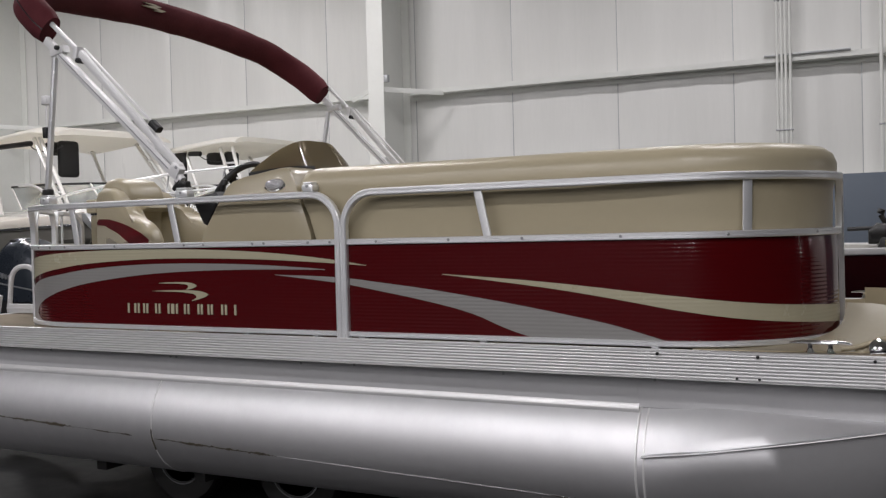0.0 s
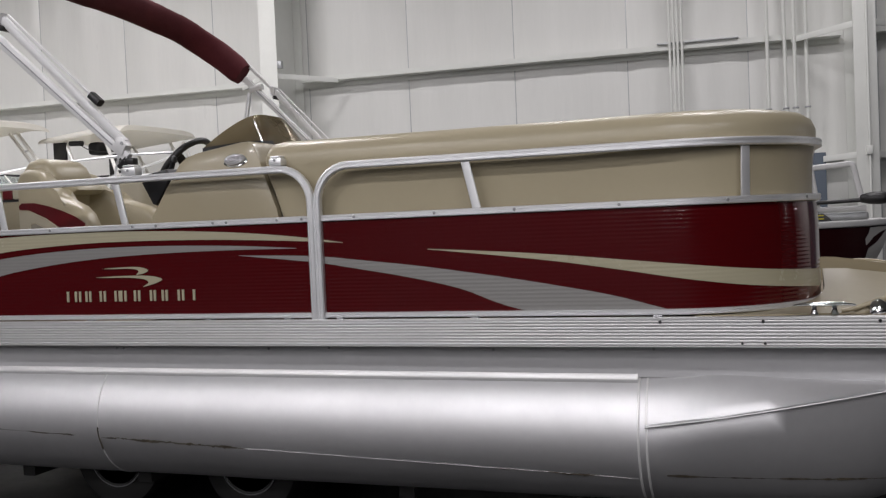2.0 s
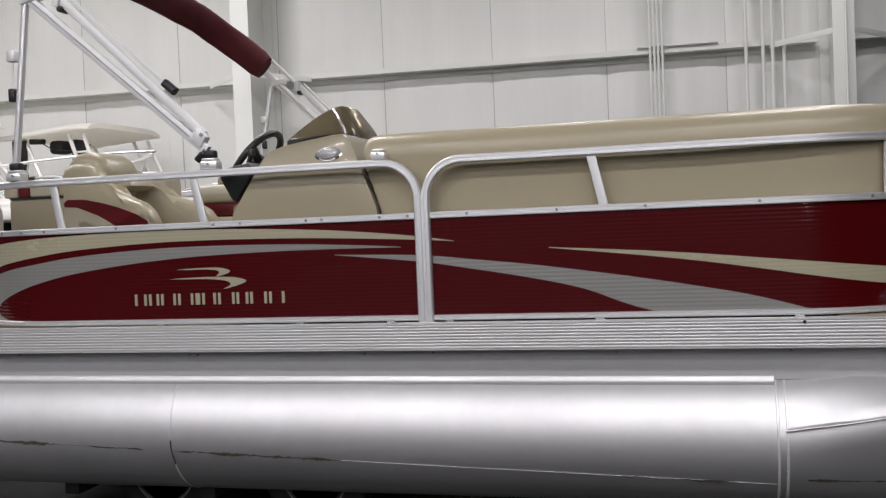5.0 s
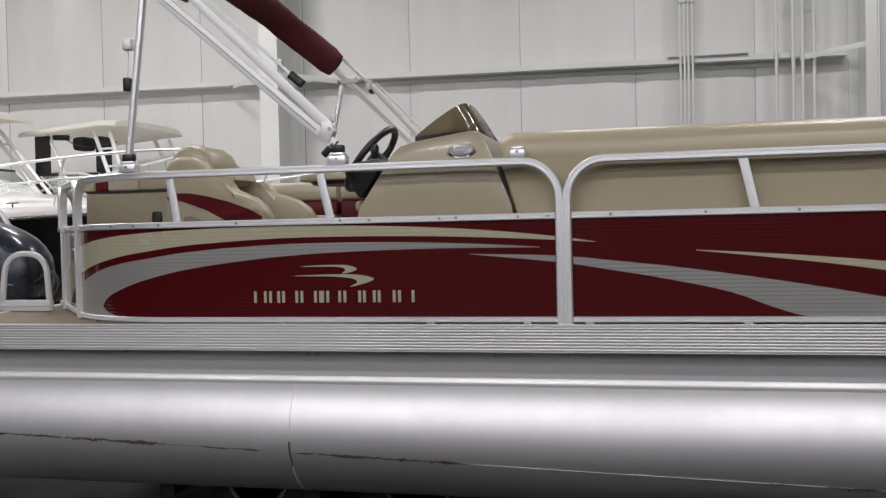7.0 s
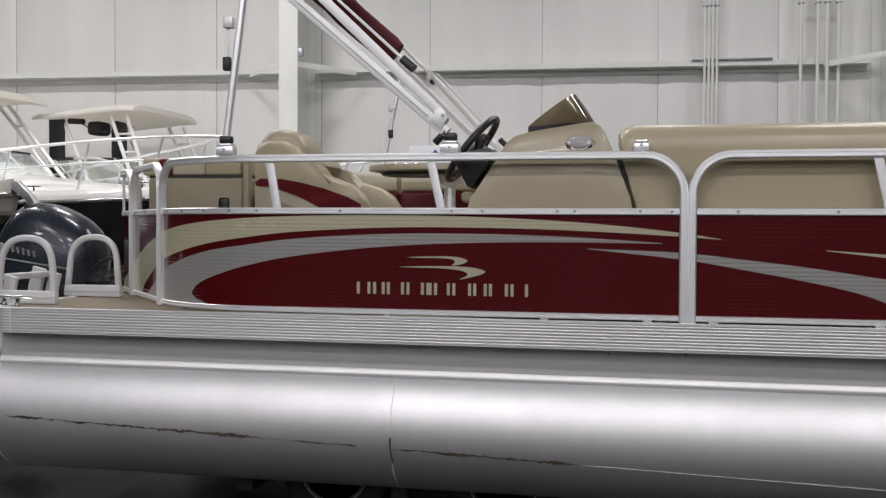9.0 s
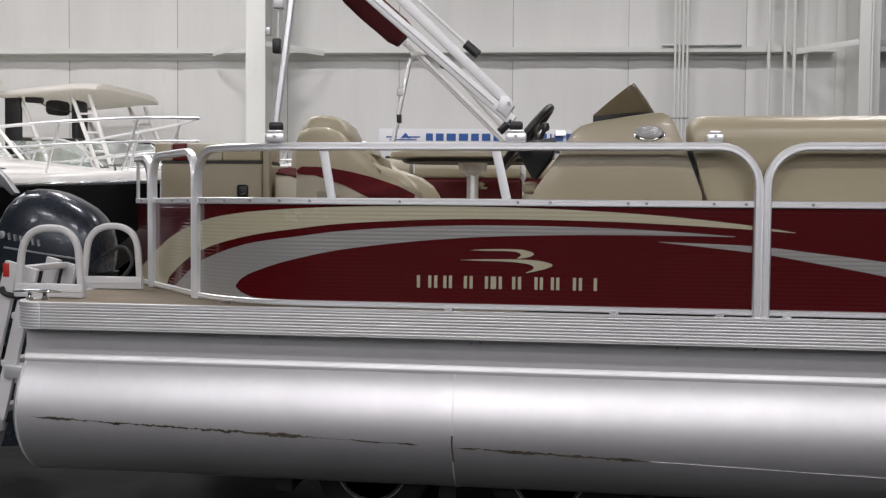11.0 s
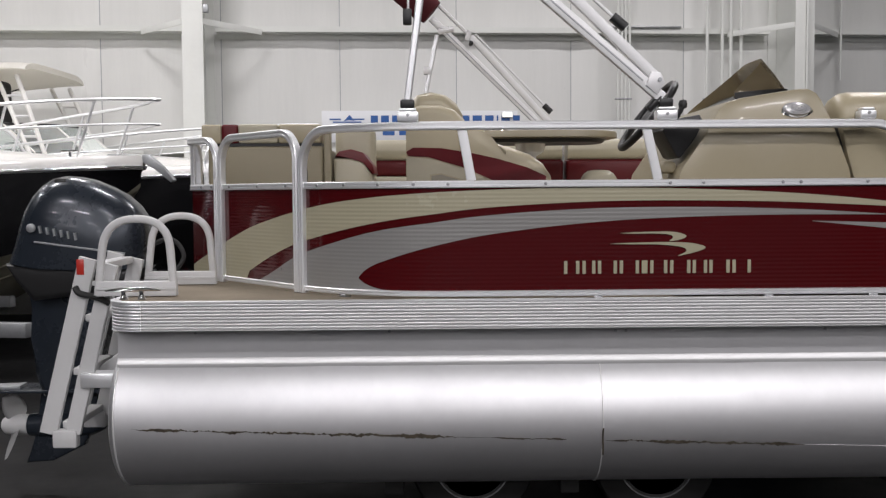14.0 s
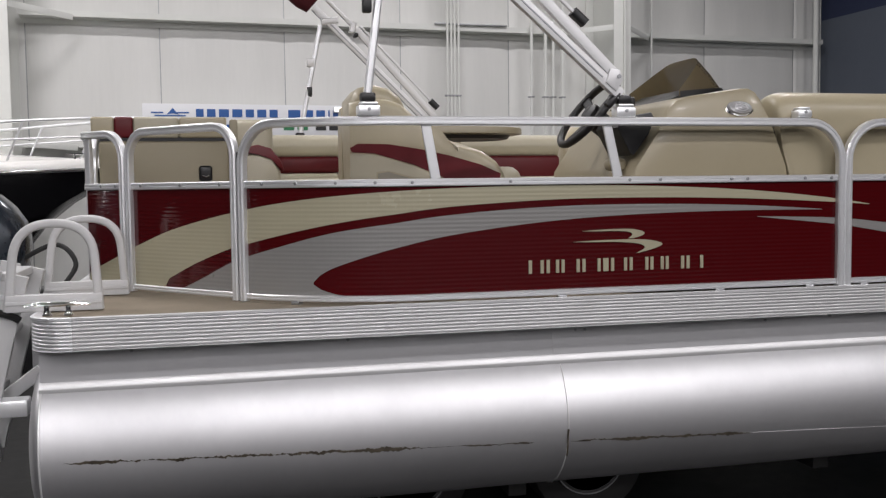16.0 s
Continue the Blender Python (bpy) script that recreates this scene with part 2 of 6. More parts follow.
def sweep(path, profile, up=(0, 0, 1), closed=False, bm=None, caps=True):
    """A closed profile (a, b) carried along a path; a lies along `up` made square to the way, b to its side."""
    own = bmesh.new()
    pts = [Vector(p) for p in path]
    rows = []
    for i, p in enumerate(pts):
        if closed:
            t = pts[(i + 1) % len(pts)] - pts[i - 1]
        else:
            t = pts[min(i + 1, len(pts) - 1)] - pts[max(i - 1, 0)]
        t.normalize()
        u = Vector(up(i) if callable(up) else up)
        u = u - t * u.dot(t)
        if u.length < 1e-4:
            u = t.orthogonal()
        u.normalize()
        side = t.cross(u)
        rows.append([p + u * a + side * b for a, b in profile])
    if closed:
        rows.append(rows[0])
    quads(own, rows, closed=True, caps=caps and not closed)
    if closed:
        bmesh.ops.remove_doubles(own, verts=own.verts[:], dist=1e-6)
    return put_in(own, bm)


def ring(r, n=10, sx=1.0, sy=1.0):
    return [(r * sx * math.cos(2 * math.pi * k / n), r * sy * math.sin(2 * math.pi * k / n)) for k in range(n)]


def oblong(w, h, c=0.2, n=3):
    """A rounded rectangle profile of width w and height h."""
    r = min(w, h) * c
    out = []
    for sx, sy, a0 in ((1, 1, 0), (-1, 1, 90), (-1, -1, 180), (1, -1, 270)):
        for k in range(n + 1):
            a = radians(a0 + 90 * k / n)
            out.append((sx * (w / 2 - r) + r * math.cos(a), sy * (h / 2 - r) + r * math.sin(a)))
    return out


def rod(a, b, r, n=10, bm=None):
    return sweep([a, b], ring(r, n), up=(0.31, 0.17, 0.93) if abs(Vector(b)[2] - Vector(a)[2]) < 0.9 * (Vector(b) - Vector(a)).length else (1, 0, 0), bm=bm)


def bar(a, b, w, h, up=(0, 1, 0), c=0.2, bm=None):
    return sweep([a, b], oblong(w, h, c), up=up, bm=bm)


def rounded(points, r, n=6):
    """A polyline with its inner corners rounded off."""
    pts = [Vector(p) for p in points]
    out = [pts[0]]
    for a, b, c in zip(pts, pts[1:], pts[2:]):
        k = min(r, (a - b).length * 0.49, (c - b).length * 0.49)
        p0, p1 = b + (a - b).normalized() * k, b + (c - b).normalized() * k
        for i in range(n + 1):
            t = i / n
            out.append(p0 * (1 - t) ** 2 + b * 2 * t * (1 - t) + p1 * t * t)
    out.append(pts[-1])
    return out


def extrude(poly, axis, lo, hi, bevel=0.0, seg=2, bm=None):
    """A flat outline pushed along an axis: 'y' takes (x, z), 'x' takes (y, z), 'z' takes (x, y)."""
    own = bmesh.new()
    spot = {"y": lambda a, b, d: (a, d, b), "x": lambda a, b, d: (d, a, b), "z": lambda a, b, d: (a, b, d)}[axis]
    lows = [own.verts.new(spot(a, b, lo)) for a, b in poly]
    highs = [own.verts.new(spot(a, b, hi)) for a, b in poly]
    n = len(poly)
    own.faces.new(lows)
    own.faces.new(highs)
    rim = []
    for i in range(n):
        own.faces.new((lows[i], lows[(i + 1) % n], highs[(i + 1) % n], highs[i]))
    if bevel:
        rim = [e for e in own.edges if (e.verts[0] in lows) == (e.verts[1] in lows)]
        bmesh.ops.bevel(own, geom=rim, offset=bevel, segments=seg, affect="EDGES", profile=0.5)
    return put_in(own, bm)


def smooth_line(points, n=8):
    """A Catmull-Rom curve through flat or solid points."""
    pts = [Vector(p) for p in points]
    pts = [pts[0] * 2 - pts[1]] + pts + [pts[-1] * 2 - pts[-2]]
    out = []
    for a, b, c, d in zip(pts, pts[1:], pts[2:], pts[3:]):
        for k in range(n):
            t = k / n
            out.append(0.5 * (2 * b + (c - a) * t + (2 * a - 5 * b + 4 * c - d) * t * t + (3 * b - a - 3 * c + d) * t ** 3))
    out.append(pts[-2])
    return out


def disc(centre, axis, r, thick, n=24, bevel=0.0, bm=None):
    own = bmesh.new()
    bmesh.ops.create_cone(own, cap_ends=True, segments=n, radius1=r, radius2=r, depth=thick)
    if bevel:
        bmesh.ops.bevel(own, geom=[e for e in own.edges if abs(e.verts[0].co.z - e.verts[1].co.z) < 1e-6], offset=bevel, segments=2, affect="EDGES", profile=0.5)
    turn = Vector((0, 0, 1)).rotation_difference(Vector(axis)).to_matrix().to_4x4()
    moved(own, Matrix.Translation(centre) @ turn)
    return put_in(own, bm)


def lathe(outline, centre, axis=(0, 0, 1), n=28, bm=None):
    """(radius, height) pairs turned round an axis."""
    own = bmesh.new()
    rows = [[(r * math.cos(2 * math.pi * k / n), r * math.sin(2 * math.pi * k / n), h) for k in range(n)] for r, h in outline]
    quads(own, rows, closed=True, caps=True)
    turn = Vector((0, 0, 1)).rotation_difference(Vector(axis)).to_matrix().to_4x4()
    moved(own, Matrix.Translation(centre) @ turn)
    return put_in(own, bm)


def interp(x, table):
    return float(np.interp(x, [p[0] for p in table], [p[1] for p in table]))


# ---- the hall ----
WALL_Y, WEST, EAST, SOUTH, EAVES = 9.14, -16.0, 6.54, -24.0, 6.8
FAR_EAST = 23.0
# the hall stands a little askew to the boat
HALL_TURN = Matrix.Translation((0.95, WALL_Y, 0)) @ Matrix.Rotation(radians(3.3), 4, "Z") @ Matrix.Translation((-0.95, -WALL_Y, 0))
before_hall = set(bpy.data.objects)


def structure(name, bm, mat, label, smooth=40.0):
    return tagged(part(name, bm, mat, None, "", smooth), label, name.split("_")[0], kind="structure")


structure("floor", box((WEST - 0.3, SOUTH - 0.3, -0.2), (FAR_EAST + 0.3, WALL_Y + 0.4, 0.0)), FLOOR, "dark sealed concrete floor of a showroom hall")
structure("ceiling", box((WEST - 0.3, SOUTH - 0.3, EAVES), (FAR_EAST + 0.3, WALL_Y + 0.4, EAVES + 0.2)), LINER, "white lined ceiling of the hall")
# south, west and far east walls are unseen; their charcoal only darkens reflections
structure("wall_south", box((WEST - 0.3, SOUTH - 0.3, 0), (FAR_EAST + 0.3, SOUTH, EAVES)), CHARCOAL, "unseen hall wall, charcoal to keep the boat's reflections dark")
structure("wall_west", box((WEST - 0.3, SOUTH, 0), (WEST, WALL_Y, EAVES)), CHARCOAL, "unseen hall wall, charcoal to keep the boat's reflections dark")
structure("wall_east", box((FAR_EAST, SOUTH, 0), (FAR_EAST + 0.3, WALL_Y + 0.3, EAVES)), CHARCOAL, "unseen end wall, charcoal to keep the boat's reflections dark")
structure("wall_partition", box((EAST, 5.6, 0), (EAST + 0.16, WALL_Y, 3.93)), SLATE, "slate grey painted partition wall")
structure("wall_partition_upper", box((EAST, 5.6, 3.93), (EAST + 0.16, WALL_Y, EAVES)), NAVY, "navy painted upper band of the partition wall")
structure("wall_north_beyond", box((EAST, WALL_Y + 0.004, 0), (FAR_EAST, WALL_Y + 0.3, EAVES)), LINER, "white lined wall beyond the partition")
north = structure("wall_north", box((WEST, WALL_Y + 0.03, 0), (EAST, WALL_Y + 0.3, EAVES)), GALV, "white vinyl faced insulated wall of a steel building")

# liner sheets between the seams, 1.51 m wide, each bulging a little between the girts
SEAM0, SHEET = 0.03, 1.51
for k in range(-11, 5):
    x0, x1 = SEAM0 + k * SHEET + 0.006, SEAM0 + (k + 1) * SHEET - 0.006
    x0, x1 = max(x0, WEST + 0.01), min(x1, EAST - 0.01)
    if x1 - x0 < 0.1:
        continue
    rows = []
    zs = np.linspace(0.0, EAVES - 0.01, 40)
    rnd = random.Random(k)
    ph = rnd.uniform(0, 6)
    for z in zs:
        row = []
        for i in range(17):
            u = i / 16
            edge = (1 - (2 * u - 1) ** 8)
            wav = 0.010 * math.sin(u * 19 + ph + 0.5 * math.sin(z * 1.3 + ph)) + 0.006 * math.sin(u * 43 + ph * 2 + z * 0.4)
            row.append((x0 + (x1 - x0) * u, WALL_Y + 0.028 - edge * (0.024 + 0.42 * wav), float(z)))
        rows.append(row)
    part("panel", quads(bmesh.new(), rows), LINER, north)


def girt(x0, x1, z, name="girt"):
    """A wall girt: a Z-shaped purlin laid flat against the liner."""
    prof = [(0.0, 0.0), (0.065, 0.0), (0.065, 0.004), (0.004, 0.004), (0.004, 0.195), (-0.07, 0.195), (-0.07, 0.19), (-0.004, 0.19), (-0.004, 0.0)]
    bm = bmesh.new()
    rows = [[(x, WALL_Y - 0.2 + b, z + a) for a, b in prof] for x in (x0, x1)]
    quads(bm, rows, closed=True, caps=True)
    ob = thing(name, (x0, WALL_Y, z), "white painted steel wall girt on the hall wall", "girt", "wall girts", "structure")
    part("flange", bm, STEEL, ob)
    return ob


for z in (3.56, 2.045):
    girt(WEST + 0.02, -4.86, z)
    girt(-4.54, 2.62, z)
    girt(2.95, EAST - 0.12, z)
# lapped splice with a thin rod end over the middle girt
part("splice_plate", box((0.43, WALL_Y - 0.235, 3.625), (1.425, WALL_Y - 0.202, 3.648), 0.004), GALV, north, "grey lapped splice plate on the girt")


def column(x, w, depth):
    """A tapered rigid-frame column: two flanges and a web, with flange braces to the girt."""
    y1, y0 = WALL_Y - 0.005, WALL_Y - depth
    ob = thing("column", (x, y0, 0), "white painted steel I-section frame column", "column", "frame columns", "structure")
    part("flange", box((x - w / 2, y0, 0), (x + w / 2, y0 + 0.016, EAVES - 0.005), 0.002), STEEL, ob)
    part("flange", box((x - w / 2, y1 - 0.016, 0), (x + w / 2, y1, EAVES - 0.005), 0.002), STEEL, ob)
    part("web", box((x - 0.006, y0 + 0.017, 0), (x + 0.006, y1 - 0.017, EAVES - 0.005)), STEEL, ob)
    part("base_plate", box((x - w / 2 - 0.05, y0 - 0.04, 0.0), (x + w / 2 + 0.05, y1, 0.02), 0.003), STEEL, ob)
    for s in (-1, 1):
        for z in (3.515, 2.005):
            part("brace", bar((x + s * (w / 2 - 0.02), y0 + 0.03, z + 0.06), (x + s * (w / 2 + 0.62), WALL_Y - 0.21, z + 0.03), 0.07, 0.008, up=(0, 0, 1), c=0.1), STEEL, ob)
    return ob


c1 = column(-4.70, 0.25, 0.86)
part("junction_box", box((-4.57, WALL_Y - 0.87, 3.67), (-4.51, WALL_Y - 0.80, 3.77), 0.006), GALV, c1, "small grey electrical box")
c2 = column(2.79, 0.245, 0.86)
part("junction_box", box((2.77, WALL_Y - 0.92, 2.06), (2.84, WALL_Y - 0.862, 2.16), 0.006), STEEL, c2, "white junction box on the conduit")
part("conduit", rod((2.81, WALL_Y - 0.89, 1.0), (2.81, WALL_Y - 0.89, EAVES - 0.02), 0.014), STEEL, c2)
column(-12.4, 0.25, 0.86)


def conduit(x, r, z0=0.3):
    ob = thing("conduit", (x, WALL_Y - 0.26, z0), "white painted electrical conduit running up the wall", "conduit", "wall conduits", "structure")
    bm = rod((x, WALL_Y - 0.26, z0), (x, WALL_Y - 0.26, EAVES - 0.01), r)
    part("pipe", bm, STEEL, ob)
    for z in (1.2, 2.7, 4.3, 5.6):
        part("strap", box((x - r - 0.012, WALL_Y - 0.26 - r - 0.003, z), (x + r + 0.012, WALL_Y - 0.2, z + 0.02), 0.002), GALV, ob)


for x in (0.588, 0.640, 0.687, 0.740):
    conduit(x, 0.016)
for x in (1.758, 1.96, 2.073, 2.21):
    conduit(x, 0.022)
conduit(3.55, 0.016, 2.95)
conduit(6.25, 0.04)

# banner sign on the wall, its lettering as plain bars
sign = thing("wall_sign", (-1.95, WALL_Y - 0.24, 2.2), "white wall banner with a row of blue lettering bars", "sign")
SIGN_Y = WALL_Y - 0.256
part("board", box((-3.22, WALL_Y - 0.25, 2.16), (-0.72, WALL_Y - 0.225, 2.56), 0.004), SIGNWHITE, sign)
for a, b, za, zb in ((-3.12, -2.98, 2.445, 2.462), (-2.82, -2.68, 2.445, 2.462), (-3.08, -2.72, 2.41, 2.425)):
    part("print", box((a, SIGN_Y, za), (b, WALL_Y - 0.251, zb), 0.001, 1), SIGNBLUE, sign)
part("print", extrude([(-2.94, 2.43), (-2.90, 2.475), (-2.87, 2.51), (-2.84, 2.475), (-2.80, 2.43), (-2.87, 2.445)], "y", SIGN_Y, WALL_Y - 0.251), SIGNBLUE, sign)
xx = -2.60
for w in (0.13, 0.14, 0.16, 0.16, 0.14, 0.15, 0.14, 0.0, 0.19, 0.16, 0.15, 0.06, 0.15, 0.13):
    if w:
        part("print", box((xx, SIGN_Y, 2.405), (xx + w - 0.04, WALL_Y - 0.251, 2.50), 0.001, 1), SIGNBLUE, sign)
    xx += w or 0.09
for a, b, mat in ((-2.45, -2.30, SIGNBLUE), (-2.24, -1.70, SIGNBLUE), (-1.55, -1.42, SIGNGREEN), (-1.38, -1.25, SIGNGREEN), (-1.15, -1.02, BLACK), (-0.98, -0.86, BLACK)):
    part("print", box((a, SIGN_Y, 2.25), (b, WALL_Y - 0.251, 2.315), 0.001, 1), mat, sign)
exit_lamp = thing("emergency_lamp", (-0.85, WALL_Y - 0.24, 2.53), "small bright white emergency lamp box at the banner's corner", "lamp")
part("housing", box((-0.925, WALL_Y - 0.29, 2.47), (-0.785, WALL_Y - 0.252, 2.545), 0.008), SIGNWHITE, exit_lamp)
part("diffuser", box((-0.915, WALL_Y - 0.294, 2.48), (-0.795, WALL_Y - 0.291, 2.535), 0.001, 1), GLOW, exit_lamp, "lit white diffuser")

# high-bay lamps
for y in LAMP_ROWS:
    for x in LAMP_ROWS[y]:
        # the added east lamps hang at 4.1 m to glint in the bow skin
        lz = LAMP_Z if x < 8 else 4.1
        ob = thing("high_bay_lamp", (x, y, lz + 0.1), "white strip lamp hung under the ceiling, out of view", "lamp", "ceiling lamps")
        part("housing", box((x - 0.62, y - 0.2, lz + 0.02), (x + 0.62, y + 0.2, lz + 0.12), 0.01), STEEL, ob)
        for s in (-1, 1):
            part("hanger", rod((x + 0.45 * s, y, lz + 0.12), (x + 0.45 * s, y, EAVES), 0.006, 6), GALV, ob)
        data = bpy.data.lights.new("tube_light", "AREA")
        data.shape, data.size, data.size_y, data.energy, data.color = "RECTANGLE", 1.2, 0.34, LAMP_POWER * (1.0 if y < 2 else 0.86 if x < -4 else 0.73 if x < -1 else 0.60), LAMP_COLOR
        lamp = new("tube_light", data)
        lamp.parent = ob
        lamp.matrix_parent_inverse = ob.matrix_basis.inverted()
        lamp.matrix_basis = pose(x, y, lz)

for ob in set(bpy.data.objects) - before_hall:
    if ob.parent is None:
        ob.matrix_basis = HALL_TURN @ ob.matrix_basis

# ---- the pontoon boat: pontoons, deck, fence ----
DECK, BEAM, STERN, BOW = 1.115, 2.57, -3.065, 2.78
TY, TZ, TR = 0.282, 0.64, 0.30
TURN50 = radians(50)
SX, SY = -1.74 - 0.81 * math.sin(TURN50), 0.81 * (1 - math.cos(TURN50))


def plan(s):
    """A place on the fence line s metres from the joint post, bow positive, and the way out of the boat there."""
    if s > 2.3725:
        return Vector((2.03 - 0.09 * (s - 2.3725), 0.6 + s - 2.3725)), Vector((1, 0))
    if s > 1.43:
        a = (s - 1.43) / 0.6
        return Vector((1.43 + 0.6 * math.sin(a), 0.6 * (1 - math.cos(a)))), Vector((math.sin(a), -math.cos(a)))
    if s >= -1.74:
        return Vector((s, 0.0)), Vector((0, -1))
    if s > -2.447:
        a = (-1.74 - s) / 0.81
        return Vector((-1.74 - 0.81 * math.sin(a), 0.81 * (1 - math.cos(a)))), Vector((-math.sin(a), -math.cos(a)))
    if s > -3.417:
        d = -2.447 - s
        return Vector((SX - d * math.cos(TURN50), SY + d * math.sin(TURN50))), Vector((-math.sin(TURN50), -math.cos(TURN50)))
    d = -3.417 - s
    return Vector((SX - 0.97 * math.cos(TURN50), SY + 0.97 * math.sin(TURN50) + d)), Vector((-1, 0))


def spot(s, z, out=0.0, far=False):
    p, n = plan(s)
    q = p + n * out
    return Vector((q.x, BEAM - q.y if far else q.y, z))


def outward(s, far=False):
    n = plan(s)[1]
    return Vector((n.x, -n.y if far else n.y, 0))


def stations(s0, s1, step=0.035):
    """Steps along the fence line: long where it runs straight, short in the bends."""
    marks = sorted({s0, s1, *[m for m in (-3.417, -2.447, -1.74, 1.43, 2.3725) if s0 < m < s1]})
    out = []
    for a, b in zip(marks, marks[1:]):
        bend = (-2.447 - 1e-6 <= a and b <= -1.74 + 1e-6) or (1.43 - 1e-6 <= a and b <= 2.3725 + 1e-6)
        n = max(1, math.ceil((b - a) / (step if bend else 0.4)))
        out += [a + (b - a) * k / n for k in range(n)]
    return out + [s1]


PITCH = 0.0158


def rib(z, s=0.0):
    """Depth of the fine horizontal corrugation of the fence skin, which is tucked in under the mid rail round the bow."""
    u = (z / PITCH) % 1.0
    # this tuck tilts the bow skin so the added east lamps glint in it
    tuck = 0.0075 * max(0.0, (z - 1.40) / 0.14) ** 2 * min(1.0, max(0.0, (s - 1.3) / 0.4))
    return 0.00024 * math.cos(2 * math.pi * u) - tuck


RIB_ZS = [k * PITCH / 7 for k in range(int(1.10 / PITCH * 7), int(1.6 / PITCH * 7))]


def ribbed(s_list, top, bottom, out, far=False):
    """A sheet on the fence skin between two lines bottom(s) and top(s), following the ribs."""
    rows = []
    for s in s_list:
        hi, lo = top(s), bottom(s)
        rows.append([spot(s, min(max(z, lo), hi), out + rib(min(max(z, lo), hi), s), far) for z in RIB_ZS])
    bm = quads(bmesh.new(), rows)
    bmesh.ops.remove_doubles(bm, verts=bm.verts[:], dist=2e-5)
    return bm


GROOVED = [(0.016, 0.011), (0.016, 0.005), (0.0135, 0.004), (0.0135, -0.004), (0.016, -0.005), (0.016, -0.011), (0.011, -0.016), (-0.011, -0.016), (-0.016, -0.011), (-0.016, 0.011), (-0.011, 0.016), (0.011, 0.016)]
Z_LOW, Z_MID, Z_TOP = 1.137, 1.552, 1.772


def fence_panel(s0, s1, bars, screws, label, far=False, corner=0.15, feet=()):
    """A framed fence panel: rounded rail frame, ribbed skin below a mid rail, flat bars above it."""
    base = spot((s0 + s1) / 2, DECK, 0, far)
    ob = thing("fence_panel", base, label, "fence panel", "fence panels")
    a, b = s0 + 0.016, s1 - 0.016
    line = [(a, DECK + 0.004)] + [(a, Z_TOP - corner)]
    for k in range(1, 9):
        t = radians(90 * k / 8)
        line.append((a + corner * (1 - math.cos(t)), Z_TOP - corner + corner * math.sin(t)))
    line += [(s, Z_TOP) for s in stations(a + corner, b - corner)[1:-1]]
    for k in range(0, 9):
        t = radians(90 * k / 8)
        line.append((b - corner + corner * math.sin(t), Z_TOP - corner + corner * math.cos(t)))
    line.append((b, DECK + 0.004))
    part("rail", sweep([spot(s, z, 0.006, far) for s, z in line], GROOVED, up=lambda i: outward(line[i][0], far)), RAIL, ob)
    run = stations(a + 0.012, b - 0.012)
    for zz, name, h in ((Z_MID, "mid_rail", 0.027), (Z_LOW, "bottom_rail", 0.022)):
        prof = [(0.012, h / 2 - 0.003), (0.009, h / 2), (-0.012, h / 2), (-0.012, -h / 2), (0.009, -h / 2), (0.012, -h / 2 + 0.003), (0.012, -0.003), (0.0105, -0.002), (0.0105, 0.002), (0.012, 0.003)]
        part(name, sweep([spot(s, zz, 0.0, far) for s in run], prof, up=lambda i: outward(run[i], far)), RAIL, ob)
    part("skin", ribbed(run, lambda s: Z_MID - 0.012, lambda s: Z_LOW + 0.009, 0.0, far), RED, ob, "burgundy ribbed aluminium skin")
    for sb, st in bars:
        part("brace_bar", sweep([spot(sb, Z_MID + 0.012, 0.004, far), spot(st, Z_TOP - 0.012, 0.004, far)], oblong(0.010, 0.036, 0.25), up=outward((sb + st) / 2, far)), RAIL, ob)
    for s in screws:
        bm = disc(spot(s, Z_MID + 0.001, 0.0135, far), outward(s, far), 0.0062, 0.005, 10, 0.0015)
        part("screw", bm, GALV, ob, "small dark steel screw")
    for s in feet:
        bm = sweep([spot(s - 0.016, DECK + 0.006, -0.004, far), spot(s + 0.016, DECK + 0.006, 0.0, far)], oblong(0.03, 0.012, 0.3), up=outward(s, far))
        part("foot", bm, GALV, ob, "aluminium fence foot on the deck")
    return ob


rear = fence_panel(-2.447, 0.0, [(-1.682, -1.717), (-0.976, -1.021)], (-2.33, -2.19, -2.04, -1.90, -1.77, -1.402, -0.931, -0.805, -0.504, -0.435, -0.181, -0.061), "burgundy ribbed fence panel with beige and silver sweeping stripes", feet=(-2.2, -1.2, -0.55, -0.15))
front = fence_panel(0.0, 2.74, [(0.727, 0.684), (1.775, 1.78)], (0.185, 0.546, 0.885, 1.3, 1.7, 2.1), "long burgundy ribbed fence panel with beige and silver stripes", feet=(0.10, 0.70, 1.43, 2.1))
gate = fence_panel(-3.127, -2.455, [], (-3.03, -2.78, -2.55), "narrow burgundy gate panel set across the stern corner", corner=0.11)
stern = fence_panel(-3.60, -3.135, [(-3.40, -3.40)], (-3.3, -3.2), "burgundy stern fence panel behind the gate", corner=0.11)
# black strip added to darken the open gap between the gate posts
part("gap_strip", sweep([spot(-2.451, DECK + 0.02, 0.006), spot(-2.451, Z_TOP - 0.10, 0.006)], ring(0.0055, 6), up=(0, 1, 0)), RUBBER, gate, "black strip standing for the shaded gap beside the gate")
for a, b, bars, lab in ((-2.447, 0.0, [(-1.68, -1.72), (-0.98, -1.02)], "burgundy ribbed fence panel on the far side"), (0.0, 1.6, [(0.72, 0.68)], "long burgundy ribbed fence panel on the far side"), (-3.60, -2.455, [], "burgundy stern corner fence panel on the far side")):
    fence_panel(a, b, bars, (), lab, far=True)


